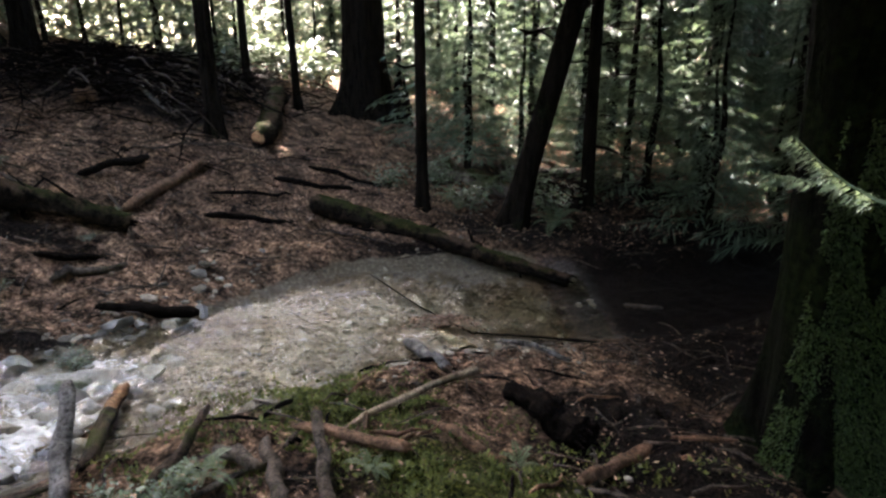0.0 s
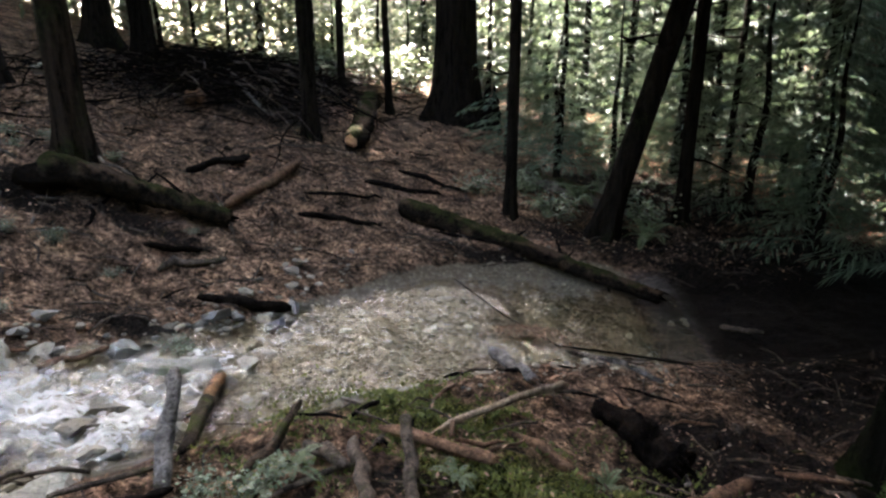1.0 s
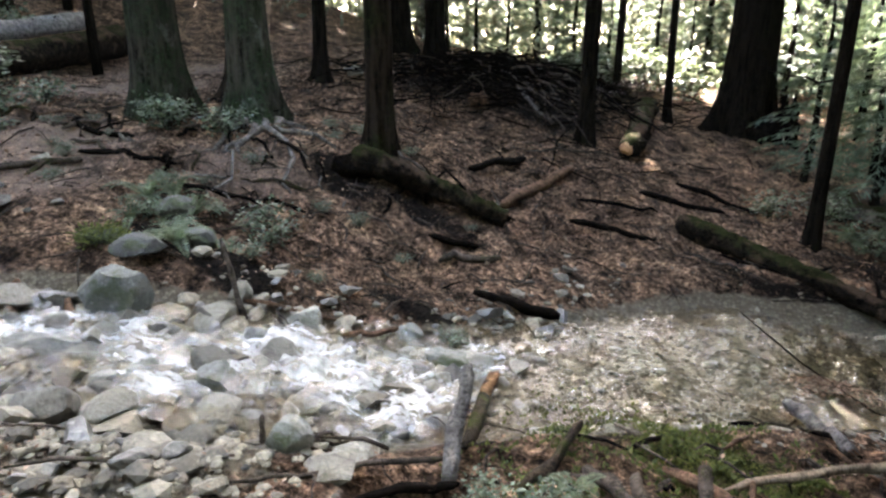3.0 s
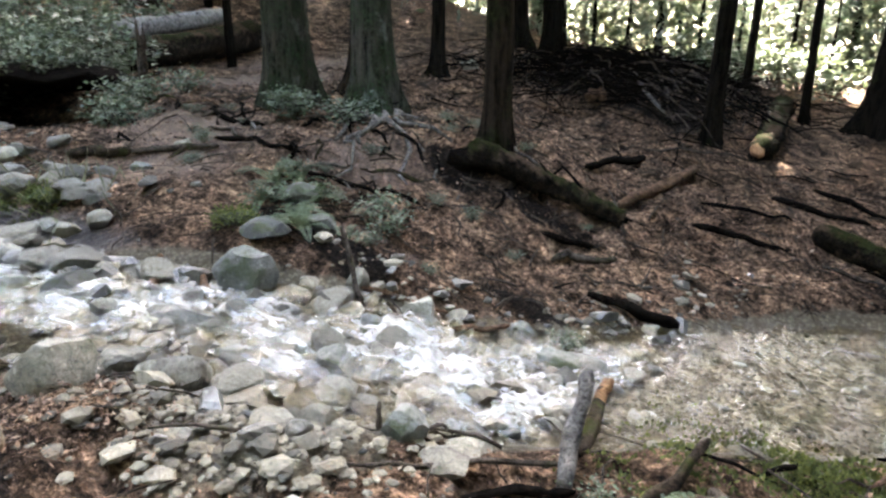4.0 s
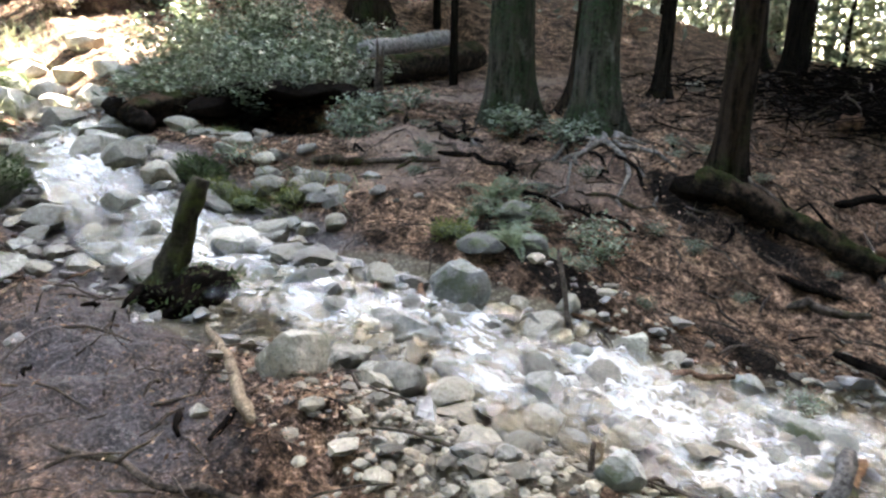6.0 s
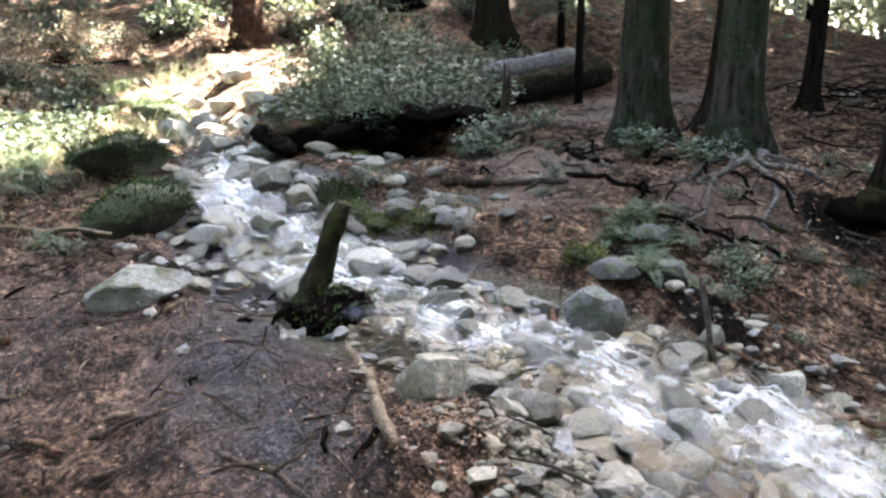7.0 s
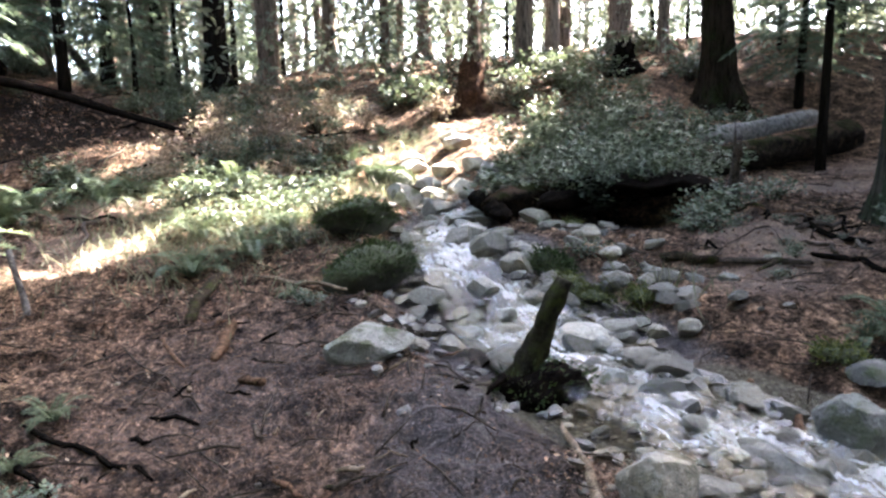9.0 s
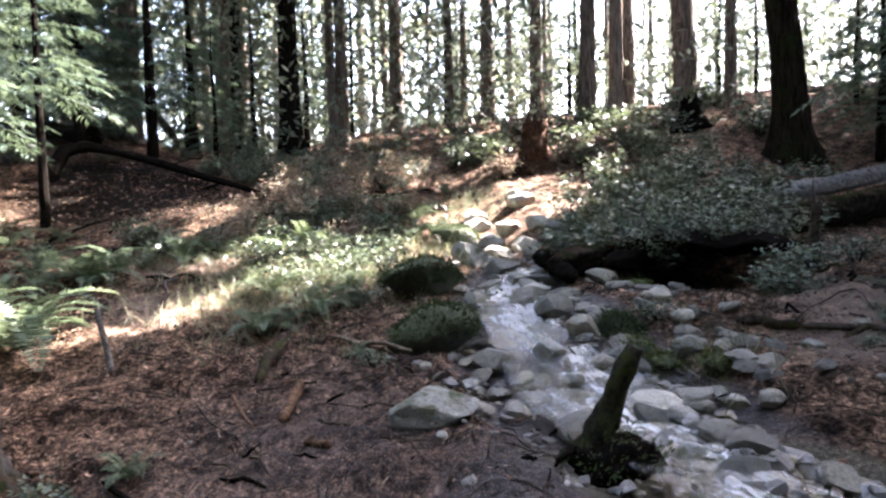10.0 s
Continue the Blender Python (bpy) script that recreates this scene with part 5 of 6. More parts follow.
PALE_STICK = make_wood("pale_stick", (0.055, 0.04, 0.026), (0.26, 0.2, 0.135))
STICKS = [
    # a, lift, b, lift, radii, wood, words
    (-4.35, 0.54, 0.05, -2.88, 0.45, 0.06, 0.018, 0.032, PALE_STICK, "pale bare stick lying on wet mud"),
    (-1.50, 1.93, -0.04, -1.63, 2.34, 0.45, 0.040, 0.032, WOOD_GREY, "thick grey barkless stick leaning out of the bank"),
    (-1.60, 2.25, 0.00, -1.97, 3.30, 0.05, 0.042, 0.034, WOOD_MOSS, "dark stick with a bare orange tip"),
    (-0.56, 2.68, 0.04, 0.16, 3.58, 0.07, 0.016, 0.026, PALE_STICK, "pale broken stick across the mossy bank"),
    (-0.35, 4.45, 0.08, -0.02, 3.65, 0.05, 0.05, 0.035, WOOD_GREY, "short broken branch on the gravel"),
    (-0.48, 2.02, 0.00, -0.60, 2.42, 0.24, 0.034, 0.024, WOOD_STICK, "upright broken stub in the moss"),
    (1.09, 2.92, 0.04, 0.58, 2.34, 0.05, 0.04, 0.03, WOOD_BROWN, "orange-brown rotten branch on the bank"),
    (-0.88, 2.55, 0.04, -0.66, 2.00, 0.05, 0.030, 0.035, WOOD_STICK, "grey stick end in the moss"),
    (-1.08, 2.42, 0.05, -0.82, 2.22, 0.05, 0.035, 0.030, WOOD_STICK, "short mossy stick on the bank")] + [
    (-1.25, 2.10, 0.02, -1.18, 2.65, 0.10, 0.030, 0.020, WOOD_MOSS, "mossy stub in the bank"),
    (-0.80, 2.72, 0.03, -0.20, 2.50, 0.05, 0.028, 0.03, WOOD_BROWN, "short broken brown stick"),
    (-0.15, 2.95, 0.03, 0.25, 2.62, 0.05, 0.028, 0.024, WOOD_BROWN, "short rotten brown stick"),
    (-2.66, 4.28, 0.05, -2.05, 4.66, 0.07, 0.035, 0.05, WOOD_DARK, "wet black curved branch by the water"),
    (-2.72, 6.66, 0.04, -1.84, 6.97, 0.03, 0.040, 0.025, WOOD_DARK, "dark stick with a bare pale end"),
    (-3.36, 8.40, 0.10, -3.42, 6.28, 0.05, 0.075, 0.065, WOOD_BROWN, "rotten brown branch on the needle litter"),
    (-3.90, 8.00, 0.06, -4.02, 6.64, 0.05, 0.050, 0.045, WOOD_DARK, "dark branch on the needle litter"),
    (-3.30, 4.78, 0.02, -2.88, 5.22, 0.06, 0.040, 0.035, WOOD_STICK, "bowed root over a small hollow")] + [
    (-3.52, 4.95, 0.02, -3.15, 5.30, 0.02, 0.035, 0.030, WOOD_DARK, "dark root over a small hollow"),
    (-7.95, -2.25, 0.05, -7.02, -1.12, 0.06, 0.024, 0.020, PALE_STICK, "straight pale stick beside the stream"),
    (-7.90, -2.00, 0.03, -7.12, -1.30, 0.04, 0.020, 0.018, WOOD_BROWN, "straight brown stick beside the stream"),
    (-6.45, -2.10, 0.02, -5.55, -1.98, 0.03, 0.045, 0.050, WOOD_BROWN, "flat piece of orange bark on the path"),
    (-5.20, -1.68, 0.02, -5.00, -1.45, 0.02, 0.035, 0.030, WOOD_BROWN, "small piece of broken bark"),
    (-8.05, -2.75, 0.08, -6.60, -2.60, 0.02, 0.07, 0.055, WOOD_MOSS, "mossy half-rotten branch beside a fern"),
    (-5.95, -2.9, 0.02, -4.75, -1.80, 0.03, 0.010, 0.008, WOOD_STICK, "thin curved twig on the path"),
    (-6.35, -2.75, 0.02, -5.5, -2.2, 0.02, 0.02, 0.015, WOOD_BROWN, "thin brown stick on the path"),
    (-4.55, -2.85, 0.02, -3.9, -1.75, 0.03, 0.02, 0.014, WOOD_DARK, "dark twig on the path")] + [
    (-4.2, -2.7, 0.02, -3.5, -2.0, 0.05, 0.02, 0.016, WOOD_DARK, "dark curved twig on the path"),
    (-2.60, 0.35, 0.03, -3.35, -0.25, 0.02, 0.016, 0.010, WOOD_STICK, "thin stick on mud"),
    (-2.10, 1.35, 0.04, -1.55, 2.05, 0.05, 0.009, 0.013, WOOD_STICK, "wet dark stick on the gravel"),
    (-1.70, 1.55, 0.03, -1.45, 1.95, 0.04, 0.022, 0.018, WOOD_DARK, "wet dark stick on the bank"),
    (-2.22, 1.62, 0.02, -2.25, 1.66, 0.16, 0.014, 0.010, WOOD_STICK, "thin upright twig among stones"),
    (-3.45, 2.62, 0.02, -3.75, 2.72, 0.40, 0.022, 0.016, WOOD_STICK, "upright stick against the bank"),
    (-3.62, 2.75, 0.04, -3.10, 3.10, 0.03, 0.02, 0.014, WOOD_BROWN, "thin brown stick under the bank"),
    (-2.95, 2.95, 0.06, -2.75, 3.35, 0.08, 0.022, 0.018, WOOD_BROWN, "short brown stick across the stones"),
    (-5.45, 3.65, 0.04, -4.45, 4.25, 0.04, 0.03, 0.02, WOOD_DARK, "dark root on the slope")] + [
    (-6.85, 3.55, 0.03, -5.85, 3.95, 0.03, 0.035, 0.025, WOOD_DARK, "dark root across the trail"),
    (-7.85, 3.85, 0.03, -6.9, 4.2, 0.04, 0.04, 0.03, WOOD_DARK, "dark root across the trail"),
    (-7.1, 2.75, 0.04, -6.7, 3.5, 0.03, 0.035, 0.03, WOOD_STICK, "rotten stick beside the stream"),
    (-7.55, 2.3, 0.05, -7.1, 2.75, 0.05, 0.05, 0.05, WOOD_MOSS, "short mossy branch beside the stones"),
    (-4.35, 2.0, 0.08, -3.95, 1.78, 0.02, 0.02, 0.03, WOOD_BROWN, "rotten root at the water's edge"),
    (-4.65, 1.85, 0.10, -4.35, 1.65, 0.02, 0.03, 0.03, WOOD_BROWN, "rotten stub at the water's edge"),
    (-2.35, 8.2, 0.04, -1.35, 8.55, 0.04, 0.04, 0.03, WOOD_DARK, "dark branch on the slope"),
    (-2.9, 7.35, 0.03, -2.0, 7.75, 0.03, 0.025, 0.02, WOOD_DARK, "dark twig on the slope"),
    (-2.1, 9.2, 0.04, -1.0, 9.0, 0.04, 0.035, 0.03, WOOD_DARK, "dark branch on the slope")] + [
    (0.27, 4.95, 0.03, 0.9, 4.15, 0.04, 0.03, 0.022, WOOD_GREY, "pale grey stick along the shore of the pool"),
    (1.76, 5.85, 0.04, 2.13, 5.75, 0.05, 0.03, 0.02, WOOD_STICK, "pale bare stick in the dark water"),
    (-1.5, 6.8, 0.03, -0.6, 6.75, 0.03, 0.02, 0.015, WOOD_STICK, "brown twig above the pool"),
    (-1.2, 7.1, 0.03, 0.1, 6.85, 0.03, 0.02, 0.02, WOOD_DARK, "dark twig above the pool"),
]
for i, (x0, y0, u0, x1, y1, u1, r0, r1, wood, words) in enumerate(STICKS):
    log_between("stick", on(x0, y0, u0), on(x1, y1, u1), r0, r1, wood, words, "stick", 10, 0.5, 0.0, 0.07 * min(1.0, math.hypot(x1 - x0, y1 - y0)), 70 + i, n=12, group="fallen sticks", end=BROKEN_TIP if "tip" in words else WOOD_BROWN if "broken" in words else None)
twig = [on(-0.81, 5.96, 0.1), on(-0.29, 5.30, 0.1), on(0.19, 4.88, 0.1), on(0.69, 4.45, 0.1), on(1.20, 4.57, 0.1)]
tagged(part("twig", tube(Geo(), twig, np.linspace(0.006, 0.011, 5), 6), WOOD_DARK, None, "thin dark twig bridging the pool"), category="stick", group="fallen sticks")


STUMP_WOOD = make_wood("dark_mossy_wood", (0.003, 0.0028, 0.002), (0.035, 0.03, 0.02), moss=0.55)


def build_stump():
    t = thing("snag_stump", on(-4.92, 0.30), "leaning dark mossy broken stump at the water's edge", "stump")
    z0 = ground_z(-4.92, 0.30)
    pts = bent((0, -0.02, -0.12), (0.03, 0.36, 0.79), 14, 0, 0.015, 4)
    part("stem", tube(Geo(), pts, np.r_[0.21, 0.175, 0.14, 0.115, np.linspace(0.092, 0.055, 10)], 16, 0.45, 5), STUMP_WOOD, t)
    g = stone(Geo(), (0.1, 0.2, 0.02), (0.26, 0.32, 0.2), 77, level=4, angular=0.9)
    g.v[0] += np.array([0.05 * np.array(noise.noise_vector(Vector(p * 5))) + 0.05 * np.array(noise.noise_vector(Vector(p * 14))) for p in g.v[0]])
    part("root_mass", g, WOOD_DARK, t, "black mass of roots, moss and earth")
    moss_cover(t, Geo().put(g.v[0], g.f), 500, 5, 0.042)
    for k, (a, ln) in enumerate([(0.9, 0.42), (5.6, 0.3)]):
        e = np.array([ln * math.cos(a), ln * math.sin(a)])
        part("root", tube(Geo(), bent((*(e * 0.3), 0.1), (*e, ground_z(-4.92 + e[0], 0.30 + e[1]) - z0 - 0.02), 6, 0.04, 0.05, k), np.linspace(0.04, 0.012, 6), 8, 0.3, k), WOOD_DARK, t)


build_stump()


LOG_RED = make_log("red_rotten_wood", (0.012, 0.007, 0.005), (0.1, 0.055, 0.035))


def jagged_stump(name, x, y, r, height, label, material):
    t = thing(name, on(x, y), label, "stump")
    g = trunk_geo(height, r, 0.5, 5, 18, (0.03, 0.05), int(abs(x * 10)), 0.3, 0.8)
    g.v[0] *= np.array([(1 + 0.3 * noise.fractal(Vector(p * 2.2 / r * 0.4), 0.8, 2.2, 4),) * 2 + (1,) for p in g.v[0]])
    part("trunk", g, material, t)
    rng = np.random.default_rng(int(abs(x * 7)))
    for k in range(6):
        a = k * 1.05
        p = np.array([r * 0.6 * math.cos(a) + 0.03 * height, r * 0.6 * math.sin(a) + 0.05 * height, height - 0.15])
        part("splinter", tube(Geo(), [p, p + (0, 0, rng.uniform(0.1, 0.5))], [r * 0.35, r * 0.05], 6, 0.3, k), material, t)
    return t


jagged_stump("rotten_snag", -20.3, 1.0, 0.42, 1.5, "red-brown rotten snag catching the sun", LOG_RED)
jagged_stump("small_stump", -9.42, 3.97, 0.07, 0.82, "thin grey stump of a dead sapling", WOOD_STICK)
jagged_stump("dark_stump", -1.15, 15.0, 0.22, 0.8, "dark stump beside an old cedar", WOOD_DARK)
jagged_stump("hillside_stump", -24.0, 6.8, 0.4, 1.0, "dark stump on the hillside", WOOD_DARK)


def build_brush():
    """Fallen branches heaped over the mound."""
    rng = np.random.default_rng(21)
    for k in range(110):
        c = rng.normal((-6.5, 12.9), (1.5, 2.1))
        a, ln = rng.normal(-0.9, 0.7), rng.uniform(0.8, 3.2)
        dx, dy = 0.5 * ln * math.cos(a), 0.5 * ln * math.sin(a)
        r = rng.uniform(0.01, 0.034)
        log_between("fallen_branch", on(c[0] - dx, c[1] - dy, rng.uniform(0.02, 0.35)), on(c[0] + dx, c[1] + dy, rng.uniform(0.02, 0.45)), r, r * 0.4,
                    (WOOD_DARK, WOOD_STICK, WOOD_DARK, WOOD_STICK, WOOD_DARK)[k % 5], "dead branch in the brush heap on the mound", "branch", 6, 0.3, 0.1, 0.2, 200 + k, n=8, group="brush heap")
    for k in range(46):
        c = rng.normal((-4.9, 11.4), (0.9, 1.0))
        a, ln = rng.normal(-0.7, 0.6), rng.uniform(0.6, 2.4)
        dx, dy = 0.5 * ln * math.cos(a), 0.5 * ln * math.sin(a)
        r = rng.uniform(0.009, 0.03)
        log_between("fallen_branch", on(c[0] - dx, c[1] - dy, rng.uniform(0.02, 0.3)), on(c[0] + dx, c[1] + dy, rng.uniform(0.02, 0.4)), r, r * 0.4,
                    (WOOD_DARK, WOOD_STICK, WOOD_STICK, WOOD_DARK)[k % 4], "dead branch at the foot of the brush heap", "branch", 6, 0.3, 0.1, 0.2, 700 + k, n=8, group="brush heap")
    for k in range(44):
        c = np.array([rng.uniform(-19, -9.5), rng.uniform(-11.5, -3.5)])
        a, ln, r = rng.uniform(0, 3.14), rng.uniform(0.5, 2.4), rng.uniform(0.012, 0.045)
        log_between("fallen_branch", on(c[0], c[1], 0.04), on(c[0] + ln * math.cos(a), c[1] + ln * math.sin(a), rng.uniform(0.03, 0.25)), r, r * 0.5,
                    (WOOD_DARK, WOOD_DARK, WOOD_STICK)[k % 3], "dead branch lying on the fern slope", "branch", 6, 0.35, 0.05, 0.15, 400 + k, n=8, group="branches on the slope")
    for k in range(60):
        c = np.array([rng.uniform(-9.5, -1.6), rng.uniform(4.2, 10.5)])
        a, ln, r = rng.normal(2.8, 0.6), rng.uniform(0.25, 1.1), rng.uniform(0.008, 0.028)
        log_between("fallen_branch", on(c[0], c[1], 0.03), on(c[0] + ln * math.cos(a), c[1] + ln * math.sin(a), 0.05), r, r * 0.5,
                    (WOOD_DARK, WOOD_DARK, WOOD_STICK, WOOD_BROWN)[k % 4], "small dead branch on the needle litter", "branch", 6, 0.35, 0.02, 0.1, 500 + k, n=6, group="branches on the litter")
    for k in range(46):
        c = np.array([rng.uniform(-8.8, -4.0), rng.uniform(2.9, 5.4)])
        a, ln, r = rng.normal(2.6, 0.7), rng.uniform(0.25, 0.9), rng.uniform(0.012, 0.034)
        log_between("surface_root", on(c[0], c[1], 0.005), on(c[0] + ln * math.cos(a), c[1] + ln * math.sin(a), 0.005), r, r * 0.6,
                    (WOOD_DARK, ROOT, WOOD_MOSS, WOOD_DARK, WOOD_STICK)[k % 5], "half-buried root showing through the litter", "root", 7, 0.4, 0.03, 0.14, 900 + k, n=9, group="roots in the slope")
    log_between("pale_pole", on(-8.6, 15.2, 0.5), on(-4.6, 10.2, 0.25), 0.05, 0.035, WOOD_GREY, "long pale dead pole across the brush heap", "branch", 8, 0.2, 0.1, 0.1, 9)


build_brush()


def build_brush_twigs():
    """The finer dead wood of the heap, and bark and twigs in it."""
    rng = np.random.default_rng(23)
    g = Geo()
    for k in range(1500):
        c = rng.normal((-6.5, 13.0), (1.5, 2.0))
        a, ln, up = rng.uniform(0, 6.28), rng.uniform(0.25, 1.3), rng.uniform(0.02, 0.4)
        p = on(c[0], c[1], up)
        q = p + np.array([ln * math.cos(a), ln * math.sin(a), rng.uniform(-0.25, 0.3)])
        tube(g, bent(p, q, 4, rng.uniform(-0.03, 0.1), 0.1, k), np.array([1, 0.9, 0.7, 0.3]) * rng.uniform(0.005, 0.018), 3)
    tagged(part("brushwood", g, WOOD_DARK), "tangled dark dead twigs on the mound", "brushwood", kind="stuff")


build_brush_twigs()


# ---- loose litter ----
def build_litter():
    rng = np.random.default_rng(31)
    n = 135000
    near = rng.random(n) < 0.62
    x = np.where(near, rng.uniform(-10, 3.5, n), rng.uniform(-24, 6, n))
    y = np.where(near, rng.uniform(-4.5, 10, n), rng.uniform(-14, 17, n))
    slope = np.arange(n) % 6 == 0
    x, y = np.where(slope, rng.uniform(-19, -7, n), x), np.where(slope, rng.uniform(-12, -2.5, n), y)
    d, _, hw = np.concatenate([np.array(stream_at(x[i:i + 4000], y[i:i + 4000])) for i in range(0, n, 4000)], 1)
    bare = np.maximum.reduce([np.exp(-((x + 4.2) / 1.3) ** 2 - ((y + 0.1) / 0.7) ** 2), np.exp(-((x + 3.3) / 0.6) ** 2 - ((y - 0.1) / 0.5) ** 2),
                              np.exp(-((x - 2.6) / 1.6) ** 2 - ((y - 4.6) / 1.6) ** 2), np.exp(-((x - 3.6) / 2.6) ** 2 - ((y - 7.5) / 2.2) ** 2)])
    keep = (d > hw + 0.1 + 0.25 * rng.random(n)) & (rng.random(n) > 0.25 * bare)
    x, y = x[keep], y[keep]
    drift = rng.normal((-3.25, 0.7), (0.3, 0.22), (2600, 2))
    x, y = np.r_[x, drift[:, 0]], np.r_[y, drift[:, 1]]
    n = len(x)
    z = surface(x, y)[0] + rng.uniform(0.004, 0.035, n)
    dist = np.hypot(x + 0.4, y)
    way = rng.normal(0, 1, (n, 3)) * (1, 1, 0.25)
    ups = np.array([0, 0, 1.0]) + rng.normal(0, 0.45, (n, 3))
    size = np.minimum(rng.lognormal(-3.4, 0.5, n), 0.055) * (0.42 + 0.1 * dist)
    g = leaf_cards(Geo(), np.stack([x, y, z], 1), way, ups, size, size * rng.uniform(0.14, 0.5, n), 0.2)
    tagged(part("needle_litter", g, LITTER, smooth=False), "loose brown needles, bark flakes and dead leaves", "litter", kind="stuff")
    g = Geo()
    for k in range(1900):
        px, py = (rng.uniform(-9, 3), rng.uniform(-4.5, 10.5)) if k % 4 else (rng.uniform(-14, 3), rng.uniform(-8, 15))
        dd, _, ww = stream_at(np.array([px]), np.array([py]))
        if dd[0] < ww[0]:
            continue
        a, ln = rng.uniform(0, 6.28), rng.uniform(0.08, 0.5)
        qx, qy = px + ln * math.cos(a), py + ln * math.sin(a)
        r = rng.uniform(0.003, 0.012)
        tube(g, bent(on(px, py, 0.03), on(qx, qy, 0.03), 4, rng.uniform(0, 0.03), 0.04, k), [r, r, r * 0.8, r * 0.4], 4)
    tagged(part("twigs", g, WOOD_STICK), "scattered thin dead twigs", "twigs", kind="stuff")
    g = Geo()
    for k in range(110):
        px, py = rng.uniform(-9, 2), rng.uniform(-3.5, 9)
        s = rng.uniform(0.01, 0.028)
        stone(g, on(px, py, s * 0.6 + 0.02), (s, s * 0.8, s * 0.6), 5000 + k, level=1)
    tagged(part("loose_stones", g, PEBBLE, smooth=False), "small pale stones scattered on the litter", "stones", kind="stuff")


build_litter()


def build_bank_debris():
    """Rotten bark, cones and twigs on the near bank."""
    rng = np.random.default_rng(37)
    for k in range(46):
        x, y = rng.uniform(-1.3, 1.7), rng.uniform(1.9, 4.3)
        d, _, hw = stream_at(np.array([x]), np.array([y]))
        if d[0] < hw[0] + 0.05:
            continue
        a, ln, r = rng.uniform(0, 6.28), rng.uniform(0.08, 0.45), rng.uniform(0.008, 0.024)
        log_between("bark_piece", on(x, y, 0.025), on(x + ln * math.cos(a), y + ln * math.sin(a), 0.04), r, r * 0.7, (WOOD_BROWN, WOOD_DARK, WOOD_STICK, WOOD_DARK)[k % 4], "piece of rotten bark and wood on the bank", "wood", 6, 0.5, 0.0, 0.04, 800 + k, n=5, group="debris of the near bank")
    drift = Geo()
    stone(drift, (0, 0, 0), (0.36, 0.19, 0.07), 77, level=3, turn=0.15, angular=0.3)
    tangle = part("leaf_drift", drift, STUMP_WOOD)
    tangle.location = on(-0.08, 5.0, 0.045)
    tagged(tangle, "brown drift of needles and dead leaves stranded in the shallow pool", "debris")
    n = 1500
    q = rng.normal(0, (0.2, 0.11), (n, 2))
    up = 0.075 * np.sqrt(np.maximum(0, 1 - (q[:, 0] / 0.36) ** 2 - (q[:, 1] / 0.19) ** 2)) + rng.uniform(0.0, 0.03, n)
    g = leaf_cards(Geo(), np.c_[q, up], rng.normal(0, 1, (n, 3)) * (1, 1, 0.3), np.array([0, 0, 1.0]) + rng.normal(0, 0.5, (n, 3)), rng.uniform(0.02, 0.05, n), rng.uniform(0.004, 0.012, n), 0.2)
    part("needles", g, LITTER, tangle, "loose brown needles", smooth=False)
    for k, (x, y, s) in enumerate(((-0.02, 4.72, 0.05), (0.25, 4.8, 0.03), (0.4, 4.7, 0.025), (0.55, 4.66, 0.03), (-0.25, 4.8, 0.025), (0.75, 4.6, 0.035))):
        ob = tagged(new("cobble", COBBLES[(3 * k + 1) % 12]), "small pale stone at the edge of the pool", "cobble", "stones of the pool edge")
        ob.matrix_basis = Matrix.Translation(on(x, y, s * 0.3)) @ Matrix.Rotation(k * 1.3, 4, "Z") @ Matrix.Scale(s, 4)


build_bank_debris()


def build_path_debris():
    """Chips of bark, broken twigs and cones trodden into the path."""
    rng = np.random.default_rng(39)
    for k in range(120):
        x, y = rng.uniform(-7.5, -2.9), rng.uniform(-3.6, 0.4)
        if k % 3 == 0:
            x, y = rng.uniform(-8.5, -2.2), rng.uniform(3.6, 9.0)
        a, ln, r = rng.uniform(0, 6.28), rng.uniform(0.06, 0.3), rng.uniform(0.006, 0.022)
        log_between("bark_chip", on(x, y, 0.02), on(x + ln * math.cos(a), y + ln * math.sin(a), 0.03), r, r * 0.7, (WOOD_BROWN, WOOD_DARK, WOOD_STICK, WOOD_DARK, PALE_STICK)[k % 5],
                    "chip of bark trodden into the litter", "wood", 6, 0.5, 0.0, 0.04, 1200 + k, n=5, group="bark chips of the path")


build_path_debris()


# ---- plants ----
def frond_mesh(length, seed):
    """One arching fern frond with paired leaflets."""
    rng = np.random.default_rng(seed)
    n = 26
    t = np.linspace(0.06, 1, n)
    reach, rise = length * 0.85, length * 0.62
    spine = np.stack([reach * t, 0.03 * length * np.sin(3 * t + seed), rise * (1.5 * t - 1.35 * t * t)], 1)
    g = Geo()
    tube(g, spine[::3], np.linspace(0.004, 0.0015, len(spine[::3])), 4)
    wide = length * 0.17 * np.sin(np.pi * np.clip(t * 0.93 + 0.05, 0, 1)) ** 0.6
    way = np.gradient(spine, axis=0)
    for s in (-1, 1):
        dirs = np.stack([np.full(n, 0.35), np.full(n, s * 1.0), np.full(n, -0.22)], 1) + rng.normal(0, 0.06, (n, 3))
        leaf_cards(g, spine, dirs, np.cross(way, np.tile((0, 1.0, 0), (n, 1))) * -1, wide, np.full(n, length * 0.034), 0.25)
    return g.mesh("frond", FERN, False)


FRONDS = [frond_mesh(0.75, i) for i in range(4)]


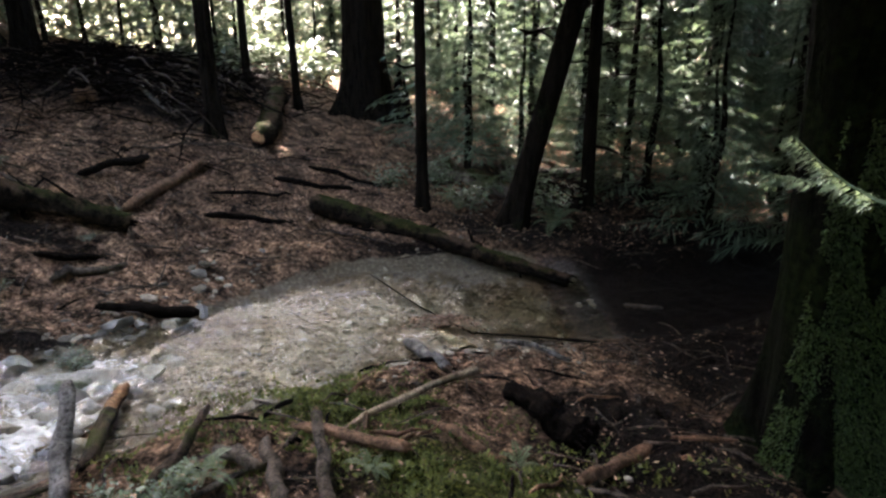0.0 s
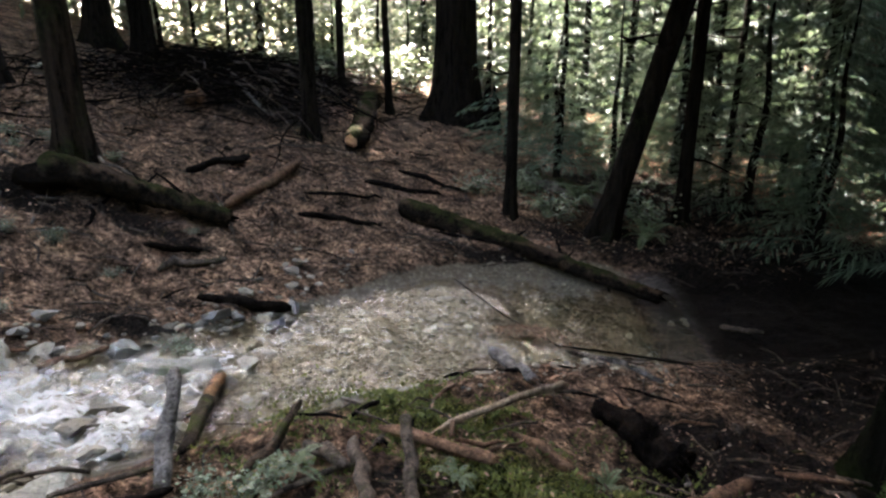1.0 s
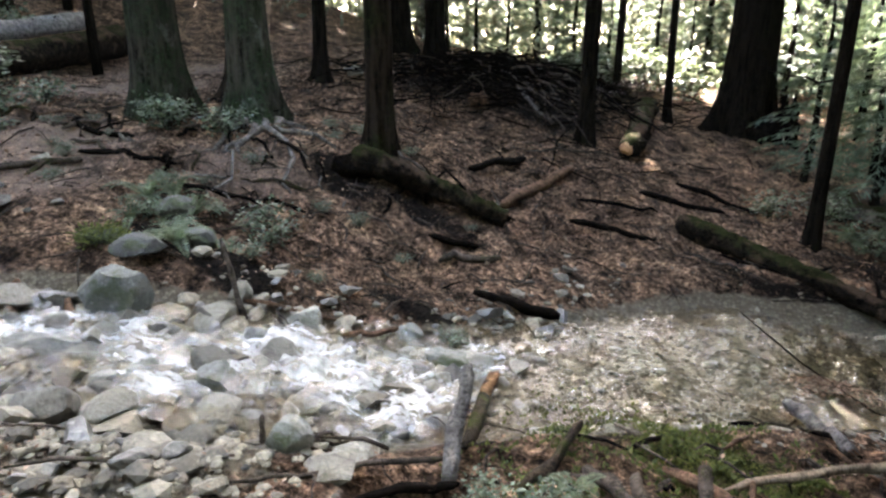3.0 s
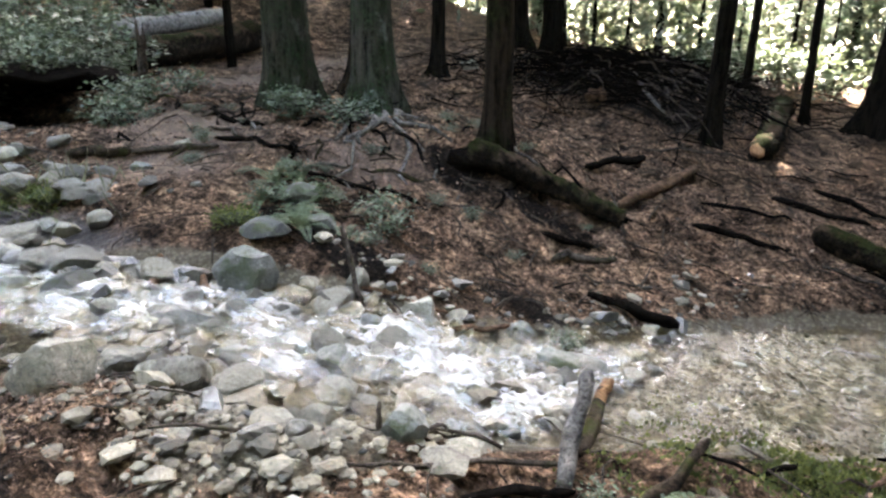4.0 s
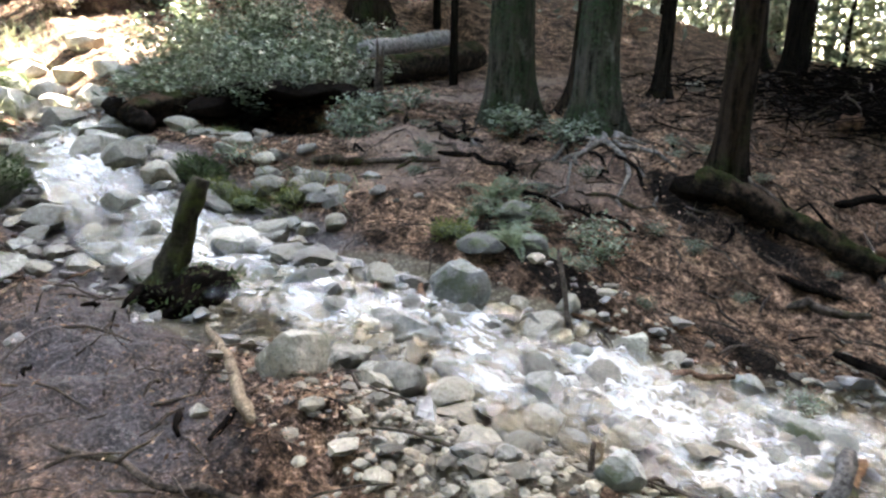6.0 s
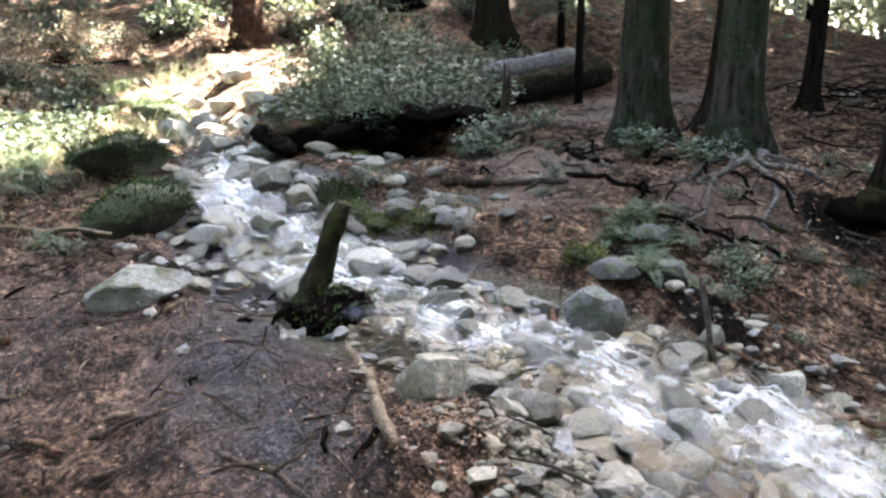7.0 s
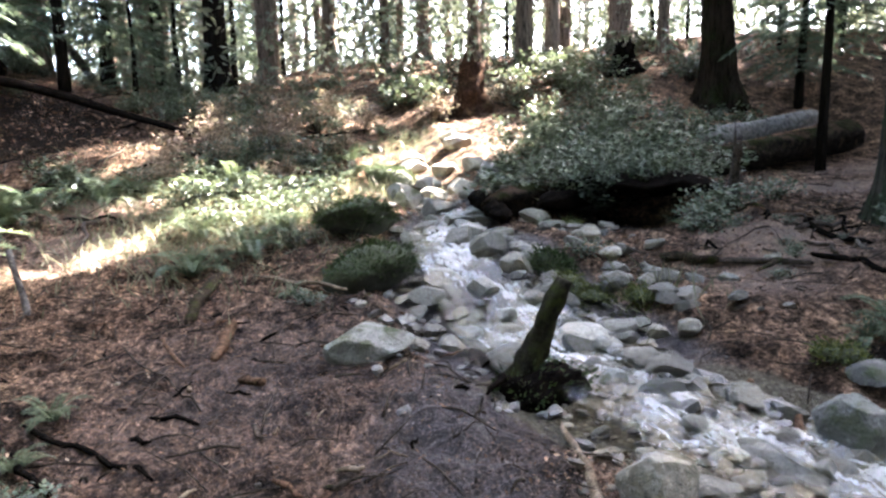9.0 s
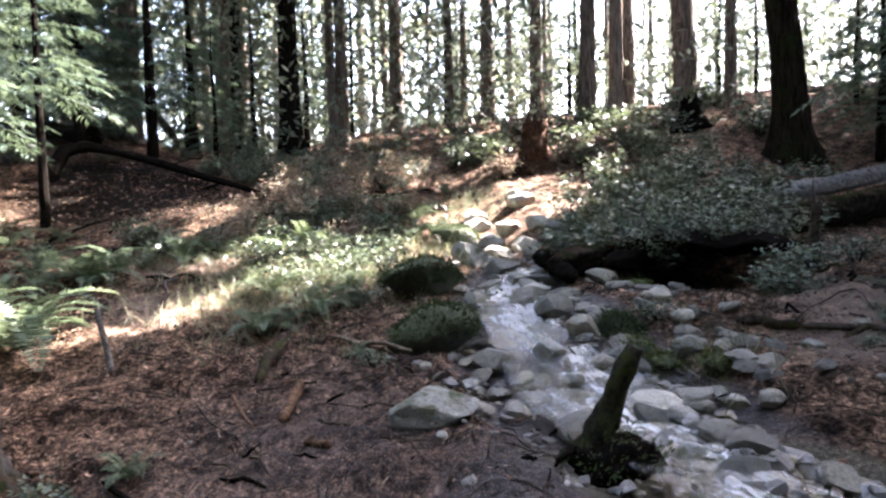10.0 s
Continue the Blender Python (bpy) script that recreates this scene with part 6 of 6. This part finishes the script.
def fern(x, y, size, seed, label="green sword fern with arching fronds", count=15):
    rng = np.random.default_rng(seed)
    t = thing("fern", on(x, y, 0.0), label, "fern", "ferns")
    for k in range(count):
        f = part("frond", FRONDS[rng.integers(4)], None, t)
        f.matrix_basis = Matrix.Rotation(k * 2.4 + rng.normal(0, 0.2), 4, "Z") @ Matrix.Rotation(rng.uniform(-0.55, 0.25), 4, "Y") @ Matrix.Scale(size * rng.uniform(0.7, 1.1), 4)
    return t


for i, (x, y, s) in enumerate([(-8.9, -2.65, 1.15), (-8.3, -3.2, 0.9), (-9.8, -3.6, 1.0), (-10.2, -2.5, 0.9), (-7.15, -5.55, 1.9), (-7.7, -6.5, 1.5), (-8.9, -7.2, 1.2), (-11.2, -3.4, 0.9), (-5.40, 3.30, 0.55), (-5.0, 3.45, 0.5),
                               (-4.7, 3.0, 0.35), (-8.9, 3.1, 0.5), (-9.4, 1.3, 0.4), (-4.7, -2.75, 0.42), (-4.0, -2.55, 0.35), (-10.6, -4.2, 0.8), (-12.0, -3.0, 0.9), (-7.3, -1.75, 0.35), (-1.05, 2.2, 0.25), (-0.35, 2.35, 0.2),
                               (0.35, 2.7, 0.2), (1.4, 7.9, 0.6), (0.1, 8.7, 0.7), (0.6, 9.4, 0.7), (1.2, 10.2, 0.8), (-12.8, -4.6, 0.9), (-13.6, -3.3, 0.9), (-16.2, -2.2, 1.0), (-15.0, -2.0, 1.0), (-18.9, -1.7, 0.8), (-17.0, -1.9, 0.7), (-15.9, -1.6, 0.8), (-4.45, 2.88, 0.45), (-4.85, 3.15, 0.45), (-5.2, 3.0, 0.4), (-4.25, 3.15, 0.4), (-5.35, 3.55, 0.5)]):
    fern(x, y, s, 400 + i, "sunlit green sword fern beside the path" if y < -2 and s > 0.7 else "green sword fern with arching fronds", 18 if s > 0.7 else 11)


def build_slope_ferns():
    rng = np.random.default_rng(91)
    for k in range(34):
        x, y = rng.uniform(-18, -10.5), rng.uniform(-11, -3.2)
        if 0.35 < y / x < 0.76 and math.hypot(x, y) > 15.5:
            x, y = 0.75 * x, 0.75 * y
        fern(x, y, rng.uniform(0.7, 1.3), 600 + k, "green fern on the shaded slope", 9)


build_slope_ferns()


def shrub_base(seed, leaves, leaf, spread_xy=0.8, height=0.9, material=SALAL):
    """An evergreen shrub: a few branching stems and many single oval leaves."""
    rng = np.random.default_rng(seed)
    t = thing("salal_shrub", (0, 0, -50), "leathery-leaved evergreen shrub on the forest floor", "shrub", "salal shrubs")
    stems, tips = Geo(), []
    for k in range(13):
        a, ln = rng.uniform(0, 6.28), rng.uniform(0.4, 1.0)
        end = np.array([spread_xy * ln * math.cos(a), spread_xy * ln * math.sin(a), height * rng.uniform(0.45, 1.0) * (1.15 - 0.5 * ln)])
        pts = bent((0.1 * end[0], 0.1 * end[1], -0.05), end, 5, 0.12, 0.1, seed + k)
        tube(stems, pts, np.linspace(0.010, 0.003, 5), 3)
        tips.append(pts[1:])
    tips = np.concatenate(tips)
    c = tips[rng.integers(0, len(tips), leaves)] + rng.normal(0, 0.10, (leaves, 3)) * (1, 1, 0.8)
    way = rng.normal(0, 1, (leaves, 3)) * (1, 1, 0.4) + (0, 0, 0.1)
    ups = np.array([0, 0, 1.0]) + rng.normal(0, 0.5, (leaves, 3))
    g = leaf_cards(Geo(), c, way, ups, rng.uniform(0.7, 1.2, leaves) * leaf, rng.uniform(0.45, 0.65, leaves) * leaf, 0.12)
    part("stem", stems, WOOD_STICK, t)
    tagged(part("leaves", g, material, t, smooth=False), kind="stuff")
    return t


def build_shrubs():
    rng = np.random.default_rng(41)
    low, tall = [shrub_base(50 + i, 300, 0.095, 0.5, 0.5) for i in range(2)], [shrub_base(60 + i, 850, 0.13, 1.0, 1.15) for i in range(3)]
    dry = shrub_base(70, 900, 0.09, 0.9, 0.9, BRACKEN)
    spots = [(-11.6, 1.0), (-12.0, 1.7), (-12.5, 2.4), (-12.9, 3.2), (-13.3, 4.0), (-13.8, 4.9), (-13.3, 1.7), (-13.8, 2.6), (-14.3, 3.5), (-14.9, 4.4), (-14.9, 1.9), (-15.5, 3.0), (-16.1, 4.1), (-15.6, 5.4), (-16.6, 6.2), (-17.0, 3.0), (-17.8, 4.6), (-11.3, 2.4), (-11.6, 3.3), (-12.0, 4.3)]
    for x, y in spots:
        m = Matrix.Translation(on(x, y, 0.1)) @ Matrix.Rotation(rng.uniform(0, 6.28), 4, "Z") @ Matrix.Diagonal((*(rng.uniform(0.85, 1.15),) * 2, rng.uniform(0.6, 1.0), 1))
        tagged(copy_thing(tall[rng.integers(3)], m), "grey-green evergreen shrub growing over a fallen log")
    for x, y, z, s in ((-10.5, 2.35, 1.12, 0.6), (-10.6, 3.1, 1.2, 0.65), (-10.7, 3.8, 1.2, 0.6), (-11.0, 1.9, 1.1, 0.6), (-11.3, 2.9, 1.3, 0.8)):
        tagged(copy_thing(tall[rng.integers(3)], Matrix.Translation((x, y, z)) @ Matrix.Rotation(y * 5, 4, "Z") @ Matrix.Scale(s, 4)), "grey-green evergreen shrub on the slab over the hollow")
    small = [(-4.15, 3.55, 0.4), (-3.95, 3.15, 0.25), (-6.85, 4.62, 0.8), (-7.0, 4.75, 0.7), (-6.15, 4.85, 0.7), (-5.2, 3.15, 0.4), (-4.85, 3.2, 0.3), (-9.3, 3.65, 0.9), (-8.8, 3.2, 0.9), (-8.4, 3.3, 0.7), (-9.7, 4.7, 0.8), (-9.2, 3.9, 0.8),
             (-5.5, 3.55, 0.35), (-4.9, 3.6, 0.3), (-4.4, 3.75, 0.5), (-4.65, 2.62, 0.25), (-6.6, 3.1, 0.3), (-1.15, 2.02, 0.3), (-1.35, 1.95, 0.25), (-2.45, 3.62, 0.28), (-10.8, -2.7, 1.1), (-11.5, -2.2, 1.2), (-12.2, -3.8, 1.2), (-10.2, -3.4, 1.0), (-9.4, -2.2, 0.7), (-13.2, -2.4, 1.2)] + [
             (0.3, 8.4, 0.8), (1.5, 8.6, 0.9), (1.2, 9.6, 1.0), (-0.9, 8.9, 0.7), (-0.2, 9.6, 0.8), (2.4, 10.2, 1.0), (-7.6, 1.5, 0.5), (-4.0, -2.9, 0.5), (-3.6, -2.3, 0.4), (-6.9, -1.5, 0.4)]
    for k in range(30):
        small.append((rng.uniform(-8.5, -3.2), rng.uniform(3.0, 6.2), rng.uniform(0.12, 0.28)))
    for k in range(70):
        small.append((rng.uniform(-27, -12), rng.uniform(-16, -4), rng.uniform(0.5, 1.2)))
    for k in range(95):
        small.append((rng.uniform(-23, -11), rng.uniform(-9, -2.6), rng.uniform(0.6, 1.2)))
    for k in range(40):
        small.append((rng.uniform(-28, -17), rng.uniform(-2, 9), rng.uniform(1.0, 2.2)))
    for k in range(30):
        small.append((rng.uniform(-9, 2), rng.uniform(18, 30), rng.uniform(1.2, 2.6)))
    for x, y, s in small:
        if math.hypot(x + 17.6, y - 0.2) < 1.9 or x < -12 and 0.35 < y / x < 0.76 and 15 < math.hypot(x, y) < 19.9:
            continue        # the sunlit stones and the bowed log stand clear
        m = Matrix.Translation(on(x, y, 0.02)) @ Matrix.Rotation(rng.uniform(0, 6.28), 4, "Z") @ Matrix.Scale(s, 4)
        copy_thing(low[rng.integers(2)], m)
    for x, y, s in ((-16.0, -3.6, 1.0), (-17.0, -4.6, 1.2), (-18.2, -4.0, 1.2), (-15.3, -4.8, 0.9), (-17.6, -5.6, 1.1), (-16.6, -2.6, 0.8), (-19.5, 0.0, 1.0), (-21.0, 2.0, 1.1), (-14.2, -3.4, 0.8), (-13.4, -5.4, 0.8), (-15.0, -6.2, 0.9), (-16.2, -5.6, 1.0), (-18.6, -6.4, 1.1), (-19.6, -3.0, 1.1), (-20.4, -5.2, 1.2), (-18.8, -2.2, 0.9)):
        tagged(copy_thing(dry, Matrix.Translation(on(x, y)) @ Matrix.Rotation(x * 3, 4, "Z") @ Matrix.Scale(s, 4)), "dry brown dead bracken on the slope", "bracken", "dead bracken")
    for t in low + tall + [dry]:
        for o in (*t.children_recursive, t):
            bpy.data.objects.remove(o)


build_shrubs()


def bough(g, root, a, length, droop, rng, leaf=0.11, dense=34):
    """A flat drooping conifer bough with side sprays."""
    n = 5
    t = np.linspace(0, 1, n)
    line = np.stack([length * t * math.cos(a), length * t * math.sin(a), length * (0.12 * t - droop * t * t)], 1) + root
    tube(g, line, np.linspace(0.012, 0.003, n) * (0.5 + length * 0.5), 3)
    k = int(dense * length + 14)
    s = rng.uniform(0.15, 1.0, k)
    c = np.stack([np.interp(s, t, line[:, i]) for i in range(3)], 1)
    side = rng.choice((-1, 1), k) * rng.uniform(0.7, 1.2, k)
    out = np.array([math.cos(a), math.sin(a), 0])
    cross = np.array([-math.sin(a), math.cos(a), 0])
    reach = length * 0.28 * (1.15 - s) + 0.04
    way = out * 0.75 + cross * side[:, None] + np.array([0, 0, -0.25])
    c = c + cross * (side * reach * rng.uniform(0, 1, k))[:, None] + out * (0.3 * reach)[:, None]
    leaf_cards(g, c, way + rng.normal(0, 0.15, (k, 3)), np.tile((0, 0, 1.0), (k, 1)) + rng.normal(0, 0.2, (k, 3)), rng.uniform(0.9, 2.0, k) * leaf, rng.uniform(0.13, 0.25, k) * leaf, 0.35)


def hemlock_base(height, low, reach, count, seed, leaf):
    rng = np.random.default_rng(seed)
    t = thing("hemlock", (0, 0, -50), "young conifer with drooping feathery boughs", "conifer", "young conifers")
    part("trunk", tube(Geo(), bent((0, 0, -0.3), (0, 0, height), 12, 0, 0.1, seed), np.linspace((0.018 if low < 2 else 0.01) * height + 0.01, 0.006, 12), 8, 0.15, seed), BARK_BACKLIT, t)
    g = Geo()
    for k in range(count):
        z = low + (height - low) * (k / count) ** 1.15
        bough(g, np.array([0, 0, z]), k * 2.4 + rng.normal(0, 0.3), max(0.25, reach * (1 - 0.85 * (z - low) / (height - low)) * rng.uniform(0.65, 1.1)), rng.uniform(0.15, 0.45), rng, leaf)
    part("crown", g, HEMLOCK, t, smooth=False)
    return t


def build_conifers():
    rng = np.random.default_rng(51)
    kinds = [hemlock_base(3.2, 0.3, 0.95, 60, 1, 0.095), hemlock_base(5.5, 0.5, 1.5, 75, 2, 0.125), hemlock_base(8.5, 1.2, 2.1, 85, 3, 0.17), hemlock_base(4.2, 0.4, 1.3, 60, 4, 0.115), hemlock_base(9.5, 2.7, 2.0, 80, 5, 0.15)]
    spots = [(1.3, 11.4, 0), (2.6, 12.4, 1), (4.3, 10.6, 1), (5.2, 12.8, 2), (3.6, 14.6, 2), (1.9, 14.2, 3), (0.4, 13.2, 0), (6.6, 10.2, 1), (7.4, 13.6, 2), (0.9, 17.2, 1), (3.0, 18.2, 2), (5.6, 17.4, 2), (8.2, 17.0, 2),
             (-0.3, 19.5, 1), (2.0, 21.5, 2), (8.6, 9.2, 2), (7.6, 5.4, 2), (9.6, 12.0, 2), (10.5, 7.0, 2), (6.6, 2.6, 2), (4.9, 15.8, 1), (4.3, 21.5, 2), (7.8, 21.0, 2), (-1.0, 23.5, 2), (1.1, 25.5, 2), (-6.5, 26, 1)] + [ (-4.0, 29, 2),
             (-9.9, -9.0, 4), (-13.4, -9.9, 4), (-14.2, 8.2, 4), (-19.3, 10.6, 2), (-25.6, 11.2, 4), (-14.3, -12.3, 2), (-18.3, -12.4, 2), (-17.0, -13.2, 2), (-19.4, -13.0, 2), (-19.6, -10.9, 2), (-20.8, -9.4, 1), (-3.4, -9.5, 2), (3.3, 7.7, 0), (4.2, 6.7, 3), (4.6, 8.5, 3), (3.1, 9.7, 0), (5.4, 7.3, 3), (4.0, 5.2, 0), (5.8, 5.6, 3), (3.7, 8.9, 0), (-22.5, -11.0, 2), (-24.5, -9.5, 1), (-15.2, -14.6, 2), (-13.4, -14.8, 2), (-18.6, -12.6, 2), (-21, -15.5, 2), (-16.5, -15.5, 2), (-24, -12, 1), (-27, -17, 2), (-30, 11.5, 1), (-24, 12.5, 1), (-22.5, 13.8, 3), (-33, -10, 2), (-36, 4, 2), (-38, -3, 2), (-36, 12, 2), (-26, 16, 2),
             (0.3, 10.2, 0), (1.6, 12.6, 3), (2.4, 10.9, 0), (3.4, 13.2, 1)] + [ (4.4, 12.0, 3), (5.6, 10.6, 0), (6.4, 11.8, 1), (1.0, 15.4, 1), (2.6, 16.2, 1), (0.2, 16.6, 3), (4.4, 17.6, 1), (6.6, 15.4, 1), (-0.6, 12.0, 0), (-12, 24, 3), (-9.5, 25, 1), (-7.5, 23, 3), (-14.5, 26, 1), (-5, 24.5, 3), (-3, 26.5, 3), (-16, 22, 3), (-13, 21, 1), (-7.2, 20.2, 3), (-1.6, 20.6, 1), (-12, 27, 2), (-5.5, 31, 2), (1.0, 29, 2), (-18, 27, 2), (-21, 23, 2), (4, 26, 2), (7, 27, 2)] + [
             # These two stand out of view, added to shade the right side.
             (6.5, -0.6, 1), (5.6, -4.6, 1)]
    for x, y, k in spots:
        m = Matrix.Translation(on(x, y)) @ Matrix.Rotation(rng.uniform(0, 6.28), 4, "Z") @ Matrix.Scale(rng.uniform(0.85, 1.2), 4)
        copy_thing(kinds[k], m)
    for t in kinds:
        for o in (*t.children_recursive, t):
            bpy.data.objects.remove(o)
    g = Geo()
    bough(g, np.array([1.63, 2.15, 1.10]), 2.44, 0.40, -0.45, rng, 0.031, 700)
    bough(g, np.array([1.55, 2.45, 1.12]), 2.39, 0.26, 0.07, rng, 0.031, 500)
    tagged(part("cedar_bough", g, HEMLOCK, smooth=False), "pale green feathery bough hanging beside a mossy trunk", "branch")


build_conifers()


def land_many(x, y):
    return np.concatenate([land(x[i:i + 3000], y[i:i + 3000]) for i in range(0, len(x), 3000)])


def build_far_woods():
    """Leafage of the distant wood, too far off to tell tree from tree."""
    rng = np.random.default_rng(61)
    n = 220000
    a, dist = rng.uniform(-0.9, 2.75, n), rng.uniform(24, 80, n)
    x, y = -dist * np.sin(a), dist * np.cos(a)
    z0 = land_many(x, y)
    c = np.stack([x, y, z0 + (4 + 0.22 * dist) * rng.random(n)], 1)
    lump = np.array([noise.noise(Vector(p * 0.16) + Vector((9, 2, 4))) + 0.6 * noise.noise(Vector(p * 0.5)) for p in c])
    glade = np.exp(-((a - 1.3) / 0.28) ** 2) * smooth(2, 5, c[:, 2] - z0)
    c = c[(lump > -0.38 + 0.28 * smooth(0.85, 1.15, a) + 0.45 * glade) & ~sun_gap(c, 0.5)]
    n = len(c)
    far = np.hypot(c[:, 0], c[:, 1]) / 40
    way = rng.normal(0, 1, (n, 3)) * (1, 1, 0.5) + (0, 0, -0.3)
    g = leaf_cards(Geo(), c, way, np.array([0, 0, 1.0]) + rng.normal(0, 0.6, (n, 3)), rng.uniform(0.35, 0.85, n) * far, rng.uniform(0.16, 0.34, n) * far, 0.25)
    tagged(part("far_woods", g, HAZED_LEAF, smooth=False), "hazy leafage of the distant wood", "woods", kind="stuff")


build_far_woods()


def build_unseen_woods():
    """The unseen rest of the ring of woods, added to block low sky light."""
    rng = np.random.default_rng(63)
    n = 26000
    a, dist = rng.uniform(2.75, 5.38, n), rng.uniform(9, 34, n)
    x, y = -dist * np.sin(a), dist * np.cos(a)
    c = np.stack([x, y, land_many(x, y) + 15 * rng.random(n)], 1)
    g = leaf_cards(Geo(), c, rng.normal(0, 1, (n, 3)), np.array([0, 0, 1.0]) + rng.normal(0, 0.6, (n, 3)), rng.uniform(0.5, 1.2, n), rng.uniform(0.25, 0.5, n), 0.25)
    tagged(part("woods_behind", g, CANOPY, smooth=False), "unseen dense boughs that block the low sky", "woods", kind="stuff")


build_unseen_woods()


def build_grass():
    rng = np.random.default_rng(71)
    g = Geo()
    for cx, cy, sx, sy, count in ((-9.7, -3.4, 1.2, 0.9, 1700), (-11.6, -3.6, 1.3, 1.1, 2400), (-13.6, -4.6, 1.5, 1.3, 1800), (-17.6, -1.0, 0.9, 0.5, 700), (-13.5, -1.6, 1.2, 0.7, 700), (-8.6, -7.4, 0.6, 0.6, 300), (-6.4, 1.9, 0.35, 0.25, 60)):
        p = rng.normal((cx, cy), (sx, sy), (count, 2))
        tuft = np.round(p * 3) / 3 + rng.normal(0, 0.05, (count, 2))
        z = land(tuft[:, 0], tuft[:, 1])
        way = np.concatenate([rng.normal(0, 0.55, (count, 2)), np.ones((count, 1))], 1)
        leaf_cards(g, np.c_[tuft, z], way, rng.normal(0, 1, (count, 3)), rng.uniform(0.12, 0.4, count), 0.014, 0.5)
    tagged(part("grass", g, GRASS, smooth=False), "thin tufts of pale grass beside the stream", "grass", kind="stuff")


build_grass()


def build_moss():
    """Short moss tufts on the near bank."""
    rng = np.random.default_rng(81)
    p = np.concatenate([rng.normal((-0.7, 3.1), (0.42, 0.24), (8000, 2)), rng.normal((0.1, 2.4), (0.6, 0.3), (6500, 2)), rng.normal((-1.2, 2.2), (0.2, 0.25), (900, 2))])
    for cx, cy, s in ((-7.75, -1.05, 0.2), (-9.0, -1.2, 0.24), (-6.75, 1.42, 0.14), (-6.45, 1.8, 0.1)):
        q = rng.normal(0, 1, (700, 2))
        p = np.concatenate([p, np.array((cx, cy)) + q * s * 1.25])
    clump = np.array([noise.noise(Vector((a * 4, b * 4, 2))) for a, b in p])
    p = p[clump > -0.05]
    n = len(p)
    z, d, hw = surface(p[:, 0], p[:, 1])
    way = np.concatenate([rng.normal(0, 0.7, (n, 2)), np.ones((n, 1))], 1)
    g = leaf_cards(Geo(), np.c_[p, z - 0.004], way, rng.normal(0, 1, (n, 3)), rng.uniform(0.015, 0.045, n), 0.016, 0.3)
    tagged(part("moss", g, MOSS, smooth=False), "soft yellow-green moss on the bank", "moss", kind="stuff")


build_moss()
